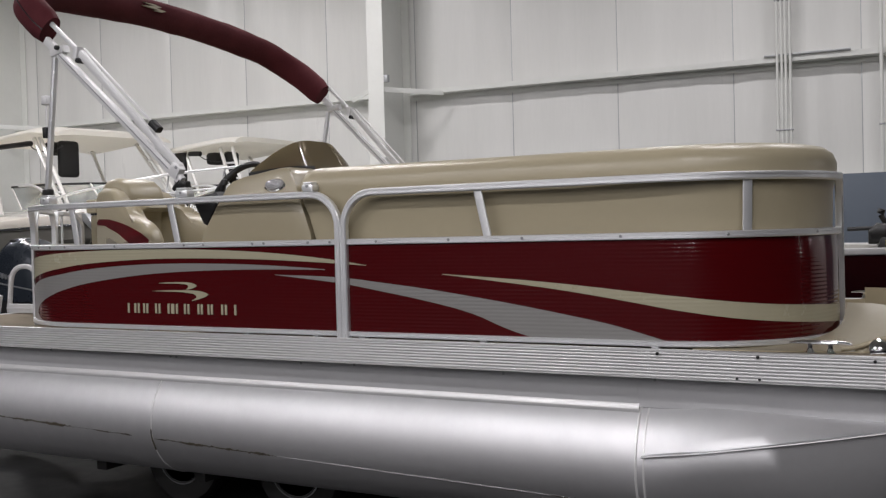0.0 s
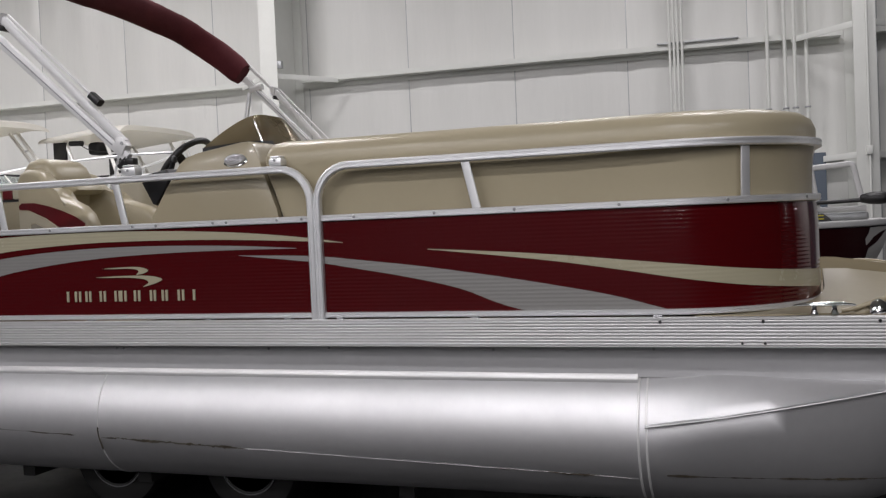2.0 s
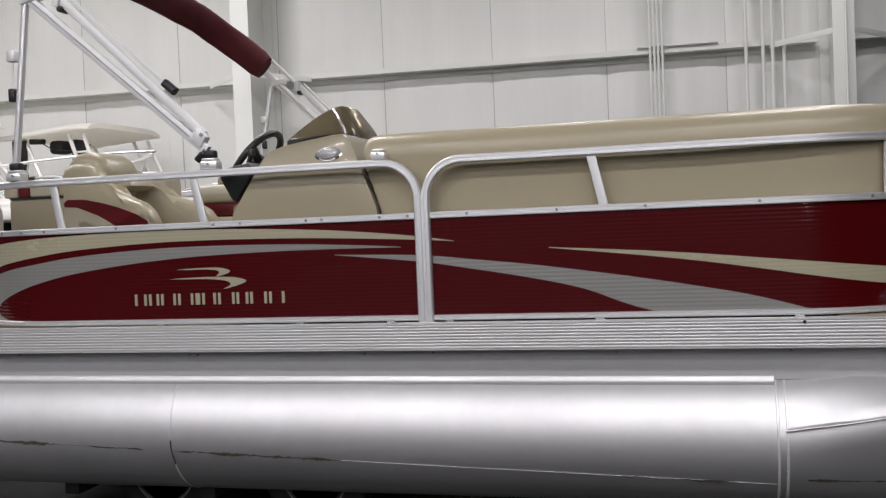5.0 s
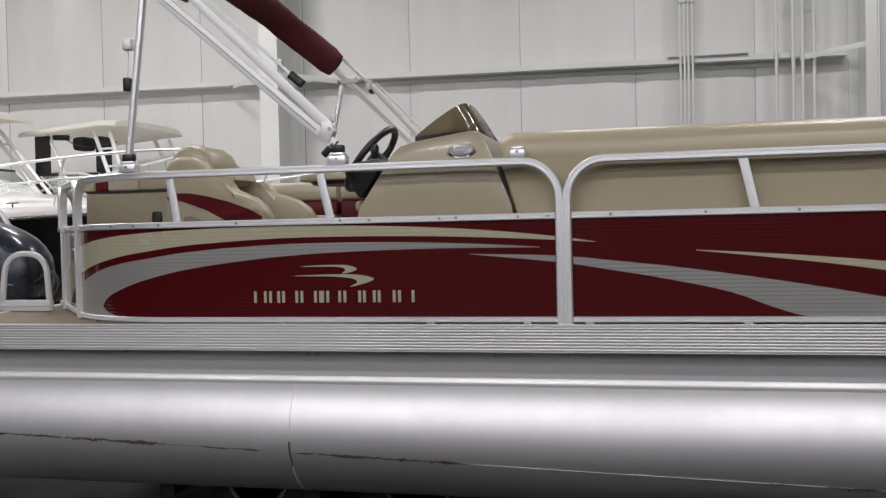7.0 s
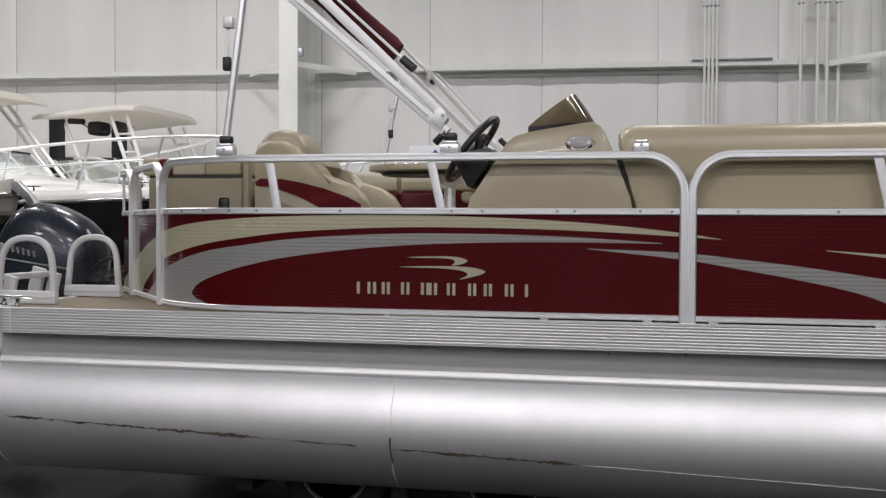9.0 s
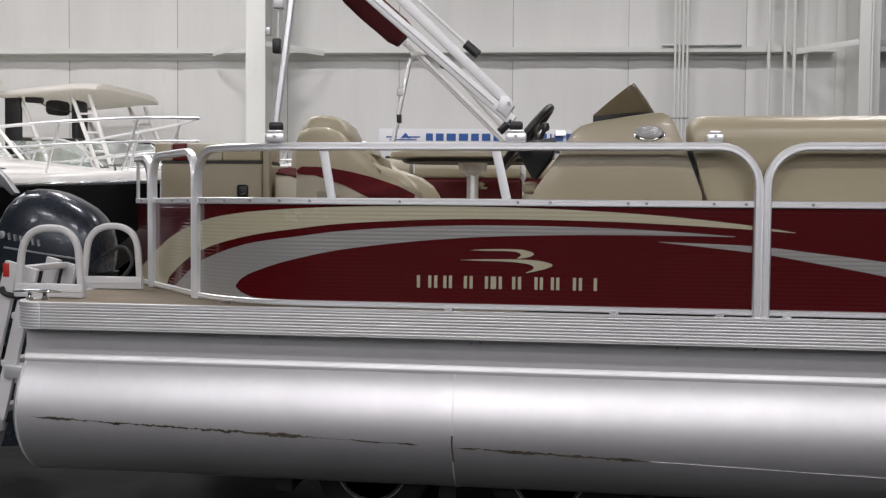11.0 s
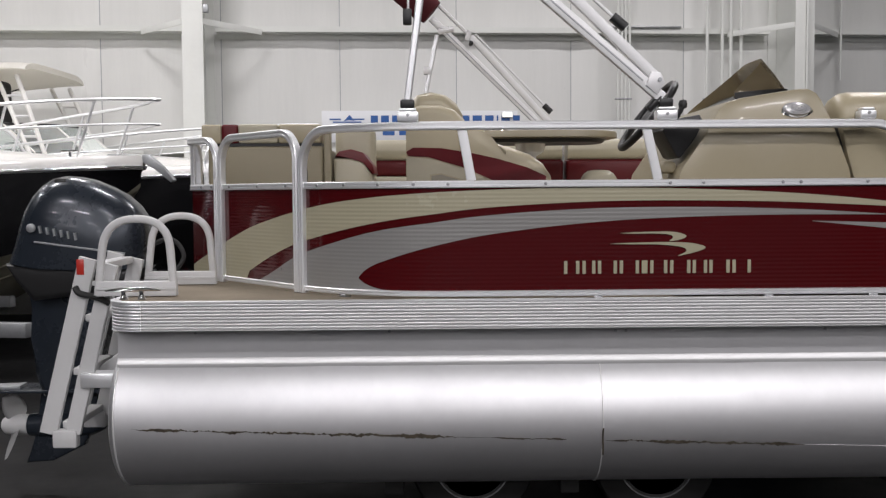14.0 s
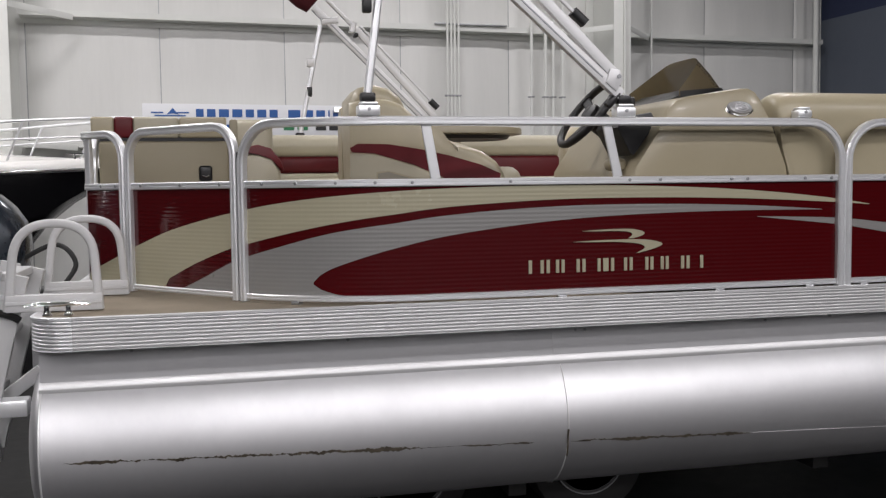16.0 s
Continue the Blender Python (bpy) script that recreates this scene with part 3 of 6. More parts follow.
# stripes: (s, z) lines along the fence, cut at the panel joints
BEIGE_TOP = [(-3.42, 1.18), (-3.371, 1.201), (-3.257, 1.243), (-3.089, 1.304), (-2.879, 1.37), (-2.706, 1.409), (-2.511, 1.445), (-2.26, 1.483), (-2.04, 1.507), (-1.836, 1.521), (-1.658, 1.529), (-1.409, 1.535), (-1.166, 1.536), (-0.929, 1.532), (-0.697, 1.524), (-0.471, 1.512), (-0.25, 1.494), (-0.034, 1.470), (0.125, 1.446)]
BEIGE_LOW = [(-2.99, 1.14), (-2.887, 1.178), (-2.712, 1.248), (-2.515, 1.31), (-2.422, 1.33), (-2.263, 1.365), (-2.148, 1.389), (-2.041, 1.409), (-1.939, 1.425), (-1.837, 1.438), (-1.658, 1.460), (-1.409, 1.476), (-1.166, 1.485), (-0.928, 1.486), (-0.697, 1.483), (-0.47, 1.477), (-0.249, 1.467), (-0.034, 1.455), (0.125, 1.444)]
SILVER_TOP = [(-2.80, 1.145), (-2.681, 1.189), (-2.517, 1.256), (-2.424, 1.283), (-2.264, 1.324), (-2.148, 1.354), (-2.042, 1.377), (-1.939, 1.393), (-1.838, 1.406), (-1.658, 1.430), (-1.409, 1.449), (-1.166, 1.459), (-0.928, 1.461), (-0.696, 1.458), (-0.47, 1.451), (-0.249, 1.439), (-0.097, 1.4285)]
SILVER_LOW = [(-2.133, 1.195), (-2.118, 1.213), (-2.086, 1.234), (-2.043, 1.253), (-1.94, 1.287), (-1.839, 1.315), (-1.658, 1.354), (-1.409, 1.387), (-1.165, 1.409), (-0.928, 1.421), (-0.696, 1.427), (-0.47, 1.429), (-0.249, 1.428), (-0.097, 1.4265)]
OVAL_LOW = [(-2.133, 1.19), (-2.119, 1.178), (-2.087, 1.164), (-2.045, 1.153), (-2.0, 1.146), (-1.97, 1.143)]
SWEEP_TOP = [(-0.385, 1.405), (-0.025, 1.392), (0.206, 1.368), (0.43, 1.342), (0.647, 1.311), (0.858, 1.278), (1.064, 1.242), (1.264, 1.203), (1.475, 1.146)]
SWEEP_LOW = [(-0.385, 1.403), (-0.026, 1.366), (0.205, 1.329), (0.428, 1.289), (0.645, 1.239), (0.915, 1.146)]
LONG_TOP = [(0.507, 1.407), (0.846, 1.384), (1.079, 1.364), (1.302, 1.341), (1.514, 1.319), (1.724, 1.296), (1.92, 1.279), (2.138, 1.266), (2.36, 1.253), (2.72, 1.245)]
LONG_LOW = [(0.507, 1.404), (0.846, 1.366), (1.078, 1.336), (1.3, 1.301), (1.512, 1.265), (1.722, 1.234), (1.917, 1.214), (2.133, 1.198), (2.36, 1.184), (2.72, 1.175)]
FLOOR_Z = Z_LOW + 0.0095


def stripe(name, top, low, s0, s1, mat, parent, lift=0.0016):
    hi = [(p[0], p[1]) for p in smooth_line([(a, b, 0) for a, b in top], 6)]
    lo = [(p[0], p[1]) for p in smooth_line([(a, b, 0) for a, b in low], 6)]
    n = max(2, int((s1 - s0) / 0.024))
    ss = [s0 + (s1 - s0) * k / n for k in range(n + 1)]

    def up(s):
        return min(interp(s, hi), Z_MID - 0.013)

    def down(s):
        return min(max(interp(s, lo), FLOOR_Z), up(s) - 0.0004)

    part(name, ribbed(ss, up, down, lift), mat, parent, "beige stripe" if mat is BEIGE else "silver grey stripe", 0)


GROUND = [(-4, 1.0), (3, 1.0)]
stripe("stripe", BEIGE_TOP, BEIGE_LOW, -2.416, -0.034, BEIGE, rear)
stripe("stripe", BEIGE_TOP, BEIGE_LOW, 0.034, 0.125, BEIGE, front)
stripe("stripe", BEIGE_TOP, [(-4, 1.1), (-2.99, 1.14)] + BEIGE_LOW[1:], -3.096, -2.486, BEIGE, gate)
stripe("stripe", BEIGE_TOP, GROUND, -3.415, -3.166, BEIGE, stern)
stripe("stripe", SILVER_TOP, SILVER_LOW, -2.132, -0.097, SILVER, rear)
stripe("stripe", SILVER_TOP, GROUND, -2.416, -2.132, SILVER, rear)
stripe("stripe", OVAL_LOW, GROUND, -2.132, -1.98, SILVER, rear)
stripe("stripe", SILVER_TOP, GROUND, -2.79, -2.486, SILVER, gate)
stripe("stripe", SWEEP_TOP, SWEEP_LOW, -0.385, -0.034, SILVER, rear)
stripe("stripe", SWEEP_TOP, SWEEP_LOW + [(1.6, 1.0)], 0.034, 1.465, SILVER, front)
stripe("stripe", LONG_TOP, LONG_LOW, 0.507, 2.70, BEIGE, front)

# the maker's mark and its name, as plain shapes
y_mark = -0.0052
mark_a = [(-1.121, 1.362), (-1.064, 1.366), (-0.942, 1.368), (-0.891, 1.362), (-0.866, 1.350), (-0.89, 1.337), (-0.931, 1.331), (-0.917, 1.345), (-0.931, 1.356), (-0.982, 1.3605), (-1.064, 1.3605)]
mark_b = [(-1.162, 1.322), (-1.084, 1.326), (-0.941, 1.328), (-0.86, 1.325), (-0.81, 1.316), (-0.793, 1.306), (-0.819, 1.293), (-0.869, 1.28), (-0.899, 1.275), (-0.869, 1.29), (-0.87, 1.302), (-0.9, 1.312), (-0.981, 1.319), (-1.084, 1.3205)]
for outline in (mark_a, mark_b):
    outline = [(p[0], p[1]) for p in smooth_line([(a, b, 0) for a, b in outline], 5)]
    part("emblem", extrude(outline, "y", y_mark, -0.0006), BEIGE, rear, "beige swoosh emblem")
for x0, x1 in ((-1.332, -1.273), (-1.262, -1.212), (-1.203, -1.130), (-1.120, -1.046), (-1.036, -1.014), (-1.004, -0.938), (-0.928, -0.850), (-0.842, -0.786), (-0.778, -0.700), (-0.690, -0.619)):
    for a, b in ((x0, x0 + 0.013), (x1 - 0.013, x1)) if x1 - x0 > 0.03 else ((x0, x1),):
        part("name_bar", box((a, y_mark, 1.209), (b, -0.0006, 1.259), 0.0008, 1), BEIGE, rear, "beige bar of the name lettering")

# ---- deck ----
hull = thing("pontoon_deck", (0, BEAM / 2, 0.3), "pontoon boat hull: aluminium pontoons, ribbed deck edge and carpeted deck", "boat hull")


def deck_line(off=0.0, n=8):
    """The deck's outline, the corners rounded, moved out by off."""
    x0, x1, y0, y1 = STERN - off, BOW + off, -0.03 - off, BEAM + 0.03 + off
    out = []
    for cx, cy, r, a0 in ((x0, y0, 0.12, 180), (x1, y0, 0.5, 270), (x1, y1, 0.5, 0), (x0, y1, 0.12, 90)):
        sx, sy = (1 if cx == x0 else -1), (1 if cy == y0 else -1)
        for k in range(n + 1):
            a = radians(a0 + 90 * k / n)
            out.append((cx + sx * r + r * math.cos(a), cy + sy * r + r * math.sin(a)))
    return out


part("carpet", extrude(deck_line(-0.012), "z", DECK - 0.03, DECK, 0.003, 1), CARPET, hull, "tan marine carpet on the deck")
edge = deck_line(0.0)
prof = []
for k in range(8):
    z = 0.0945 - k * 0.0124
    prof += [(z, -0.001), (z - 0.0015, 0.0), (z - 0.0065, 0.0), (z - 0.0082, -0.001), (z - 0.009, -0.0048), (z - 0.0112, -0.0048)]
prof = [(0.102, -0.03), (0.108, -0.006), (0.105, 0.004), (0.098, 0.004)] + prof + [(-0.006, 0.002), (-0.006, -0.03)]
side = [(x, y, DECK - 0.102) for x, y in edge]
part("edge_rail", sweep(side, prof, closed=True), TRIM, hull, "ribbed aluminium deck edge")
# corner cap and the joint sleeve towards the bow
cap = [(x, y, DECK - 0.102) for x, y in deck_line(0.004)[:9]]
cap = [(cap[0][0], cap[0][1] + 0.1, cap[0][2])] + cap + [(cap[-1][0] + 0.02, cap[-1][1], cap[-1][2])]
part("corner_cap", sweep(cap, prof), RAIL, hull, "bright cast corner cap")
sleeve = [(x, y, DECK - 0.102) for x, y in deck_line(0.003)[9:18]]
sleeve = [(1.712, sleeve[0][1], sleeve[0][2])] + sleeve + [(sleeve[-1][0], sleeve[-1][1] + 0.9, sleeve[-1][2])]
part("bow_edge_rail", sweep(sleeve, prof), TRIM, hull, "ribbed aluminium bow corner length of the deck edge")
for x in (1.441, 1.81, 2.2):
    part("bolt", disc((x, -0.038, DECK - 0.012), (0, -1, 0), 0.006, 0.006, 10), BLACK, hull)
for x in (1.735, 1.815):
    part("bolt", disc((x, -0.038, DECK - 0.093), (0, -1, 0), 0.005, 0.006, 10), BLACK, hull)

# riser between deck and pontoon: bent sheet with overlapping lengths
for y0, sgn in ((0.075, 1), (BEAM - 0.075, -1)):
    for x0, x1, lap in ((STERN + 0.015, -1.19, 0.0), (-1.21, 1.33, 0.002), (1.31, BOW - 0.15, 0.0)):
        rows = []
        for x in (x0, x1):
            rows.append([(x, y0 + sgn * (d - lap), z) for d, z in ((0.0, DECK - 0.1), (0.0, 0.880), (0.004, 0.872), (0.03, 0.870), (0.036, 0.874), (0.009, 0.880), (0.006, 0.886), (0.006, DECK - 0.1))])
        part("riser", quads(bmesh.new(), rows, closed=True, caps=True), RISER, hull, "grey aluminium riser sheet")
for x, z in ((-2.75, 0.985), (-2.0, 0.985), (-1.12, 0.98), (-1.08, 0.98), (-0.3, 0.98), (0.0, 0.985), (0.75, 0.98), (1.4, 0.985)):
    part("bolt", disc((x, 0.071, z), (0, -1, 0), 0.006, 0.006, 8), GALV, hull)
# the bright lip of the pontoon bracket
LIP = [(0.074, 0.888), (0.072, 0.886), (0.064, 0.868), (0.0635, 0.862), (0.067, 0.852), (0.16, 0.852), (0.16, 0.884)]
for flip in (False, True):
    part("bracket", extrude([(BEAM - y if flip else y, z) for y, z in LIP], "x", STERN + 0.012, 1.335), TRIM, hull, "bright aluminium bracket lip")
part("underdeck", box((STERN + 0.1, 0.16, 0.92), (BOW - 0.4, BEAM - 0.16, 0.985), 0.01), RISER, hull, "dull aluminium underdeck frame")


def nose_low(t):
    """Height of the nose's underside: level at first, then sweeping up."""
    return TZ - TR + 0.012 * t + 0.46 * max(0.0, (t - 0.45) / 0.55) ** 1.8


def pontoon(yc, sgn):
    """One pontoon: barrel lengths, welds, domed stern and a raised nose cone with a lifting strake."""
    p = None
    N = 48

    def hoop(x, r, zc=TZ, y=yc, squash=1.0):
        return [(x, y + r * math.cos(2 * math.pi * k / N), zc + r * squash * math.sin(2 * math.pi * k / N)) for k in range(N)]

    for x0, x1, r in ((STERN + 0.015, -1.183, TR), (-1.183, 1.34, TR)):
        xs = np.linspace(x0, x1, 14)
        rows = [hoop(float(x), r + 0.0012 * math.sin(3.1 * x) * math.sin(7.3 * x + 1)) for x in xs]
        p = part("barrel", quads(bmesh.new(), rows, closed=True), TUBE, hull, "mill finish aluminium pontoon barrel", 60)
    rows = [hoop(STERN + 0.015 - 0.06 * math.sin(a), TR * math.cos(a)) for a in np.linspace(0, 1.45, 9)]
    part("end_dome", quads(bmesh.new(), rows, closed=True, caps=True), TUBE, hull)
    for x, r in ((-1.183, 0.0025), (1.34, 0.005)):
        part("weld", sweep(hoop(x, TR + 0.001), ring(r, 6), up=(1, 0, 0), closed=True), WELD, hull, "raised weld bead")
    part("weld", sweep(hoop(1.372, TR + 0.001), ring(0.005, 6), up=(1, 0, 0), closed=True), WELD, hull)
    part("weld", sweep(hoop(STERN + 0.017, TR + 0.001), ring(0.0035, 6), up=(1, 0, 0), closed=True), WELD, hull)
    # nose
    rows = []
    for k in range(22):
        t = k / 21
        x = 1.34 + t * 1.42
        low = nose_low(t)
        top = TZ + TR + 0.08 * t
        half = TR * (1 - 0.85 * t ** 2.4)
        zk = 0.690 + 0.24 * t
        row = []
        for j in range(N):
            a = 2 * math.pi * j / N
            c, s = math.cos(a), math.sin(a)
            keen = min(1.0, t * 5)
            lean = 1.0 + keen * (0.12 * (1 - abs(s)) ** 3)
            zc, up_r, dn_r = TZ + (zk - TZ) * keen, top - (TZ + (zk - TZ) * keen), (TZ + (zk - TZ) * keen) - low
            flat = abs(s) ** (1 - 0.25 * keen) * (1 if s > 0 else -1)
            wide = abs(c)
            if s > 0:
                m = min(1.0, t * 1.25)
                wide = wide * (1 - m) + (1 - 0.88 * abs(flat)) * m
            row.append((x, yc + half * math.copysign(wide, c) * lean, zc + flat * (up_r if s > 0 else dn_r)))
        rows.append(row)
    part("nose_cone", quads(bmesh.new(), rows, closed=True, caps=True), TUBE, hull, "raised aluminium nose cone", 50)
    pts = []
    for k in range(16):
        t = k / 15
        x = 1.368 + t * 1.2
        u = (x - 1.34) / 1.42
        half = TR * (1 - 0.85 * u ** 2.4) * (1 + 0.12 * min(1, u * 5))
        pts.append((x, yc - sgn * (half + 0.001), 0.693 + 0.24 * u))
    part("strake", sweep(pts, [(0.014, 0.0), (0.012, 0.003), (-0.016, 0.006), (-0.016, -0.006), (0.012, -0.003)], up=(0, -sgn, 0)), TUBE, hull, "lifting strake along the nose")
    return p


pontoon(TY, 1)
pontoon(BEAM - TY, -1)

# the long seam weld with dried waterline grime, broken and uneven
def seam_line(x0, x1, z0, z1, seed, thick, name="grime"):
    rnd = random.Random(seed)
    bm = bmesh.new()
    n = max(2, int((x1 - x0) / 0.0035))
    rows = []
    for k in range(n + 1):
        u = k / n
        x = x0 + (x1 - x0) * u
        z = z0 + (z1 - z0) * u + 0.003 * noise.noise((x * 9, seed, 0)) + 0.0035 * noise.noise((x * 45, seed, 3))
        row = []
        fade = min(1, 8 * u, 8 * (1 - u) + 0.1)
        body = 0.45 + 1.2 * noise.noise((x * 5, seed + 7, 1))
        up, down = (thick * fade * max(0.06, body + 0.7 * noise.noise((x * 21, seed + q, 5)) + 0.6 * noise.noise((x * 70, seed + q, 2)) + 0.5 * noise.noise((x * 190, seed + q, 8))) for q in (2, 11))
        for zz in (z + up, z, z - down):
            yy = TY - math.sqrt(max(0.0, (TR + 0.0022) ** 2 - (zz - TZ) ** 2))
            row.append((x, yy, zz))
        rows.append(row)
    quads(bm, rows)
    return part(name, bm, GRIME, hull, "dried brown waterline grime along the seam", 0)


def seam_z(x):
    return 0.567 - 0.034 * (x + 1.1)


pts = [(x, TY - math.sqrt((TR + 0.0005) ** 2 - (seam_z(x) - TZ) ** 2), seam_z(x)) for x in np.linspace(-0.4, 1.33, 30)]
part("weld", sweep(pts, ring(0.0009, 6), up=(0, 0, 1)), TUBE, hull)
seam_line(-2.98, -1.62, seam_z(-2.98), seam_z(-1.62), 3, 0.0085)
seam_line(-1.62, -1.32, seam_z(-1.62), seam_z(-1.32), 4, 0.004)
seam_line(-1.178, -0.40, seam_z(-1.178), seam_z(-0.40), 5, 0.0072)
seam_line(0.75, 1.18, seam_z(0.75), seam_z(1.18), 9, 0.0045)
# a short brown run down the ring weld
run_z = [0.618, 0.60, 0.58, 0.565, 0.55, 0.535, 0.520, 0.508]
part("grime", sweep([(-1.182 + 0.002 * math.sin(40 * z), TY - math.sqrt((TR + 0.003) ** 2 - (z - TZ) ** 2), z) for z in run_z], ring(0.0034, 6), up=(1, 0, 0)), GRIME, hull, "brown grime run on the ring weld")
rows = []
for k in range(60):
    x = 1.44 + 0.85 * k / 59
    u = (x - 1.34) / 1.42
    keen = min(1.0, u * 5)
    half = TR * (1 - 0.85 * u ** 2.4)
    zc = TZ + (0.690 + 0.24 * u - TZ) * keen
    dn = zc - nose_low(u)
    w = 0.0045 * max(0.15, 0.5 + 1.3 * noise.noise((x * 7, 3, 1)) + 0.7 * noise.noise((x * 40, 5, 2)))
    row = []
    for z in (0.505 + w, 0.505, 0.505 - w):
        f = min(1.0, (zc - z) / dn)
        sn = f ** (1 / (1 - 0.25 * keen))
        cs = math.sqrt(max(0.0, 1 - sn * sn))
        row.append((x, TY - half * cs * (1 + keen * 0.12 * (1 - sn) ** 3) - 0.002, z))
    rows.append(row)
part("grime", quads(bmesh.new(), rows), GRIME, hull, "dried brown waterline grime along the seam", 0)

# beige bow corner pods with docking lights, and cleats
for y0, sgn in ((0.0, 1), (BEAM, -1)):
    pod = thing("bow_corner_pod", (2.4, y0 + sgn * 0.3, DECK), "tan gloss fibreglass bow corner moulding with a docking light", "bow moulding", "bow corner mouldings")
    # a shell that rises gently from the deck edge to a crest, from the fence corner to the bow
    rows = []
    for k in range(15):
        t = k / 14
        row = []
        for j in range(15):
            u = j / 14
            y = 0.012 + 0.78 * u
            x0 = 1.445 + 0.6 * math.sqrt(max(0.0, 1 - (1 - min(1.0, y / 0.6)) ** 2))
            x = x0 + (2.70 - x0) * t
            crest = u ** 1.9
            fall = 1 - 1.25 * max(0.0, x - 2.13)
            row.append((x, y0 + sgn * (y + 0.28 * t * t), DECK + 0.006 + 0.118 * crest * max(0.12, fall)))
        rows.append(row)
    low = [[(p[0], p[1], DECK + 0.001) for p in r] for r in rows]
    bm = quads(bmesh.new(), rows)
    quads(bm, [[r[0] for r in rows], [r[0] for r in low]])
    quads(bm, [[r[-1] for r in rows], [r[-1] for r in low]])
    quads(bm, [rows[0], low[0]])
    quads(bm, [rows[-1], low[-1]])
    part("moulding", bm, GEL, pod, "", 60)
    lip = [(2.08, 0.075, 1.128), (2.13, 0.078, 1.137), (2.18, 0.082, 1.155), (2.23, 0.088, 1.171), (2.31, 0.10, 1.180), (2.42, 0.13, 1.170), (2.52, 0.17, 1.140)]
    part("moulded_lip", sweep(smooth_line([(x, y0 + sgn * y, z) for x, y, z in lip], 5), ring(0.009, 10)), GEL, pod)
    part("lamp_cheek", sweep(smooth_line([(x, y0 + sgn * (y + 0.03), z - 0.028) for x, y, z in lip[1:]], 5), oblong(0.05, 0.05, 0.4)), GEL, pod)
    lamp_at = (2.213, y0 + sgn * 0.065, DECK + 0.018)
    part("docking_light", lathe([(0.0, 0.02), (0.02, 0.018), (0.032, 0.008), (0.040, 0.002), (0.040, -0.012), (0.0, -0.012)], lamp_at, (0.25, -sgn, 0.45), 24), CHROME, pod, "chrome docking light")


def cleat(x, y, z, mat=CHROME):
    ob = thing("dock_cleat", (x, y, z), "polished chrome dock cleat bolted to the deck edge", "cleat", "dock cleats")
    horn = [(x - 0.105, y, z + 0.034), (x - 0.06, y, z + 0.038), (x, y, z + 0.037), (x + 0.06, y, z + 0.038), (x + 0.105, y, z + 0.034)]
    rows_r = (0.004, 0.009, 0.011, 0.009, 0.004)
    bm = bmesh.new()
    quads(bm, [[(p[0], p[1] + r * math.cos(a), p[2] + r * 0.8 * math.sin(a)) for a in np.linspace(0, 2 * math.pi, 11)[:-1]] for p, r in zip(horn, rows_r)], closed=True, caps=True)
    part("horn", bm, mat, ob)
    for s in (-1, 1):
        part("leg", lathe([(0.017, 0.0), (0.013, 0.006), (0.009, 0.018), (0.010, 0.034)], (x + 0.034 * s, y, z), n=14), mat, ob)


cleat(2.02, -0.005, DECK + 0.008)
cleat(-2.98, 0.045, DECK + 0.006)
cleat(2.02, BEAM + 0.005, DECK + 0.008)
cleat(-2.98, BEAM - 0.045, DECK + 0.006)

# ---- on deck: lounges, helm, chair, table ----
def bow_inset(s):
    """The lounge stands off the rail along the side and closes up to it round the bow corner."""
    u = min(1.0, max(0.0, (s - 1.2) / 0.7))
    return 0.036 - 0.040 * u * u * (3 - 2 * u)


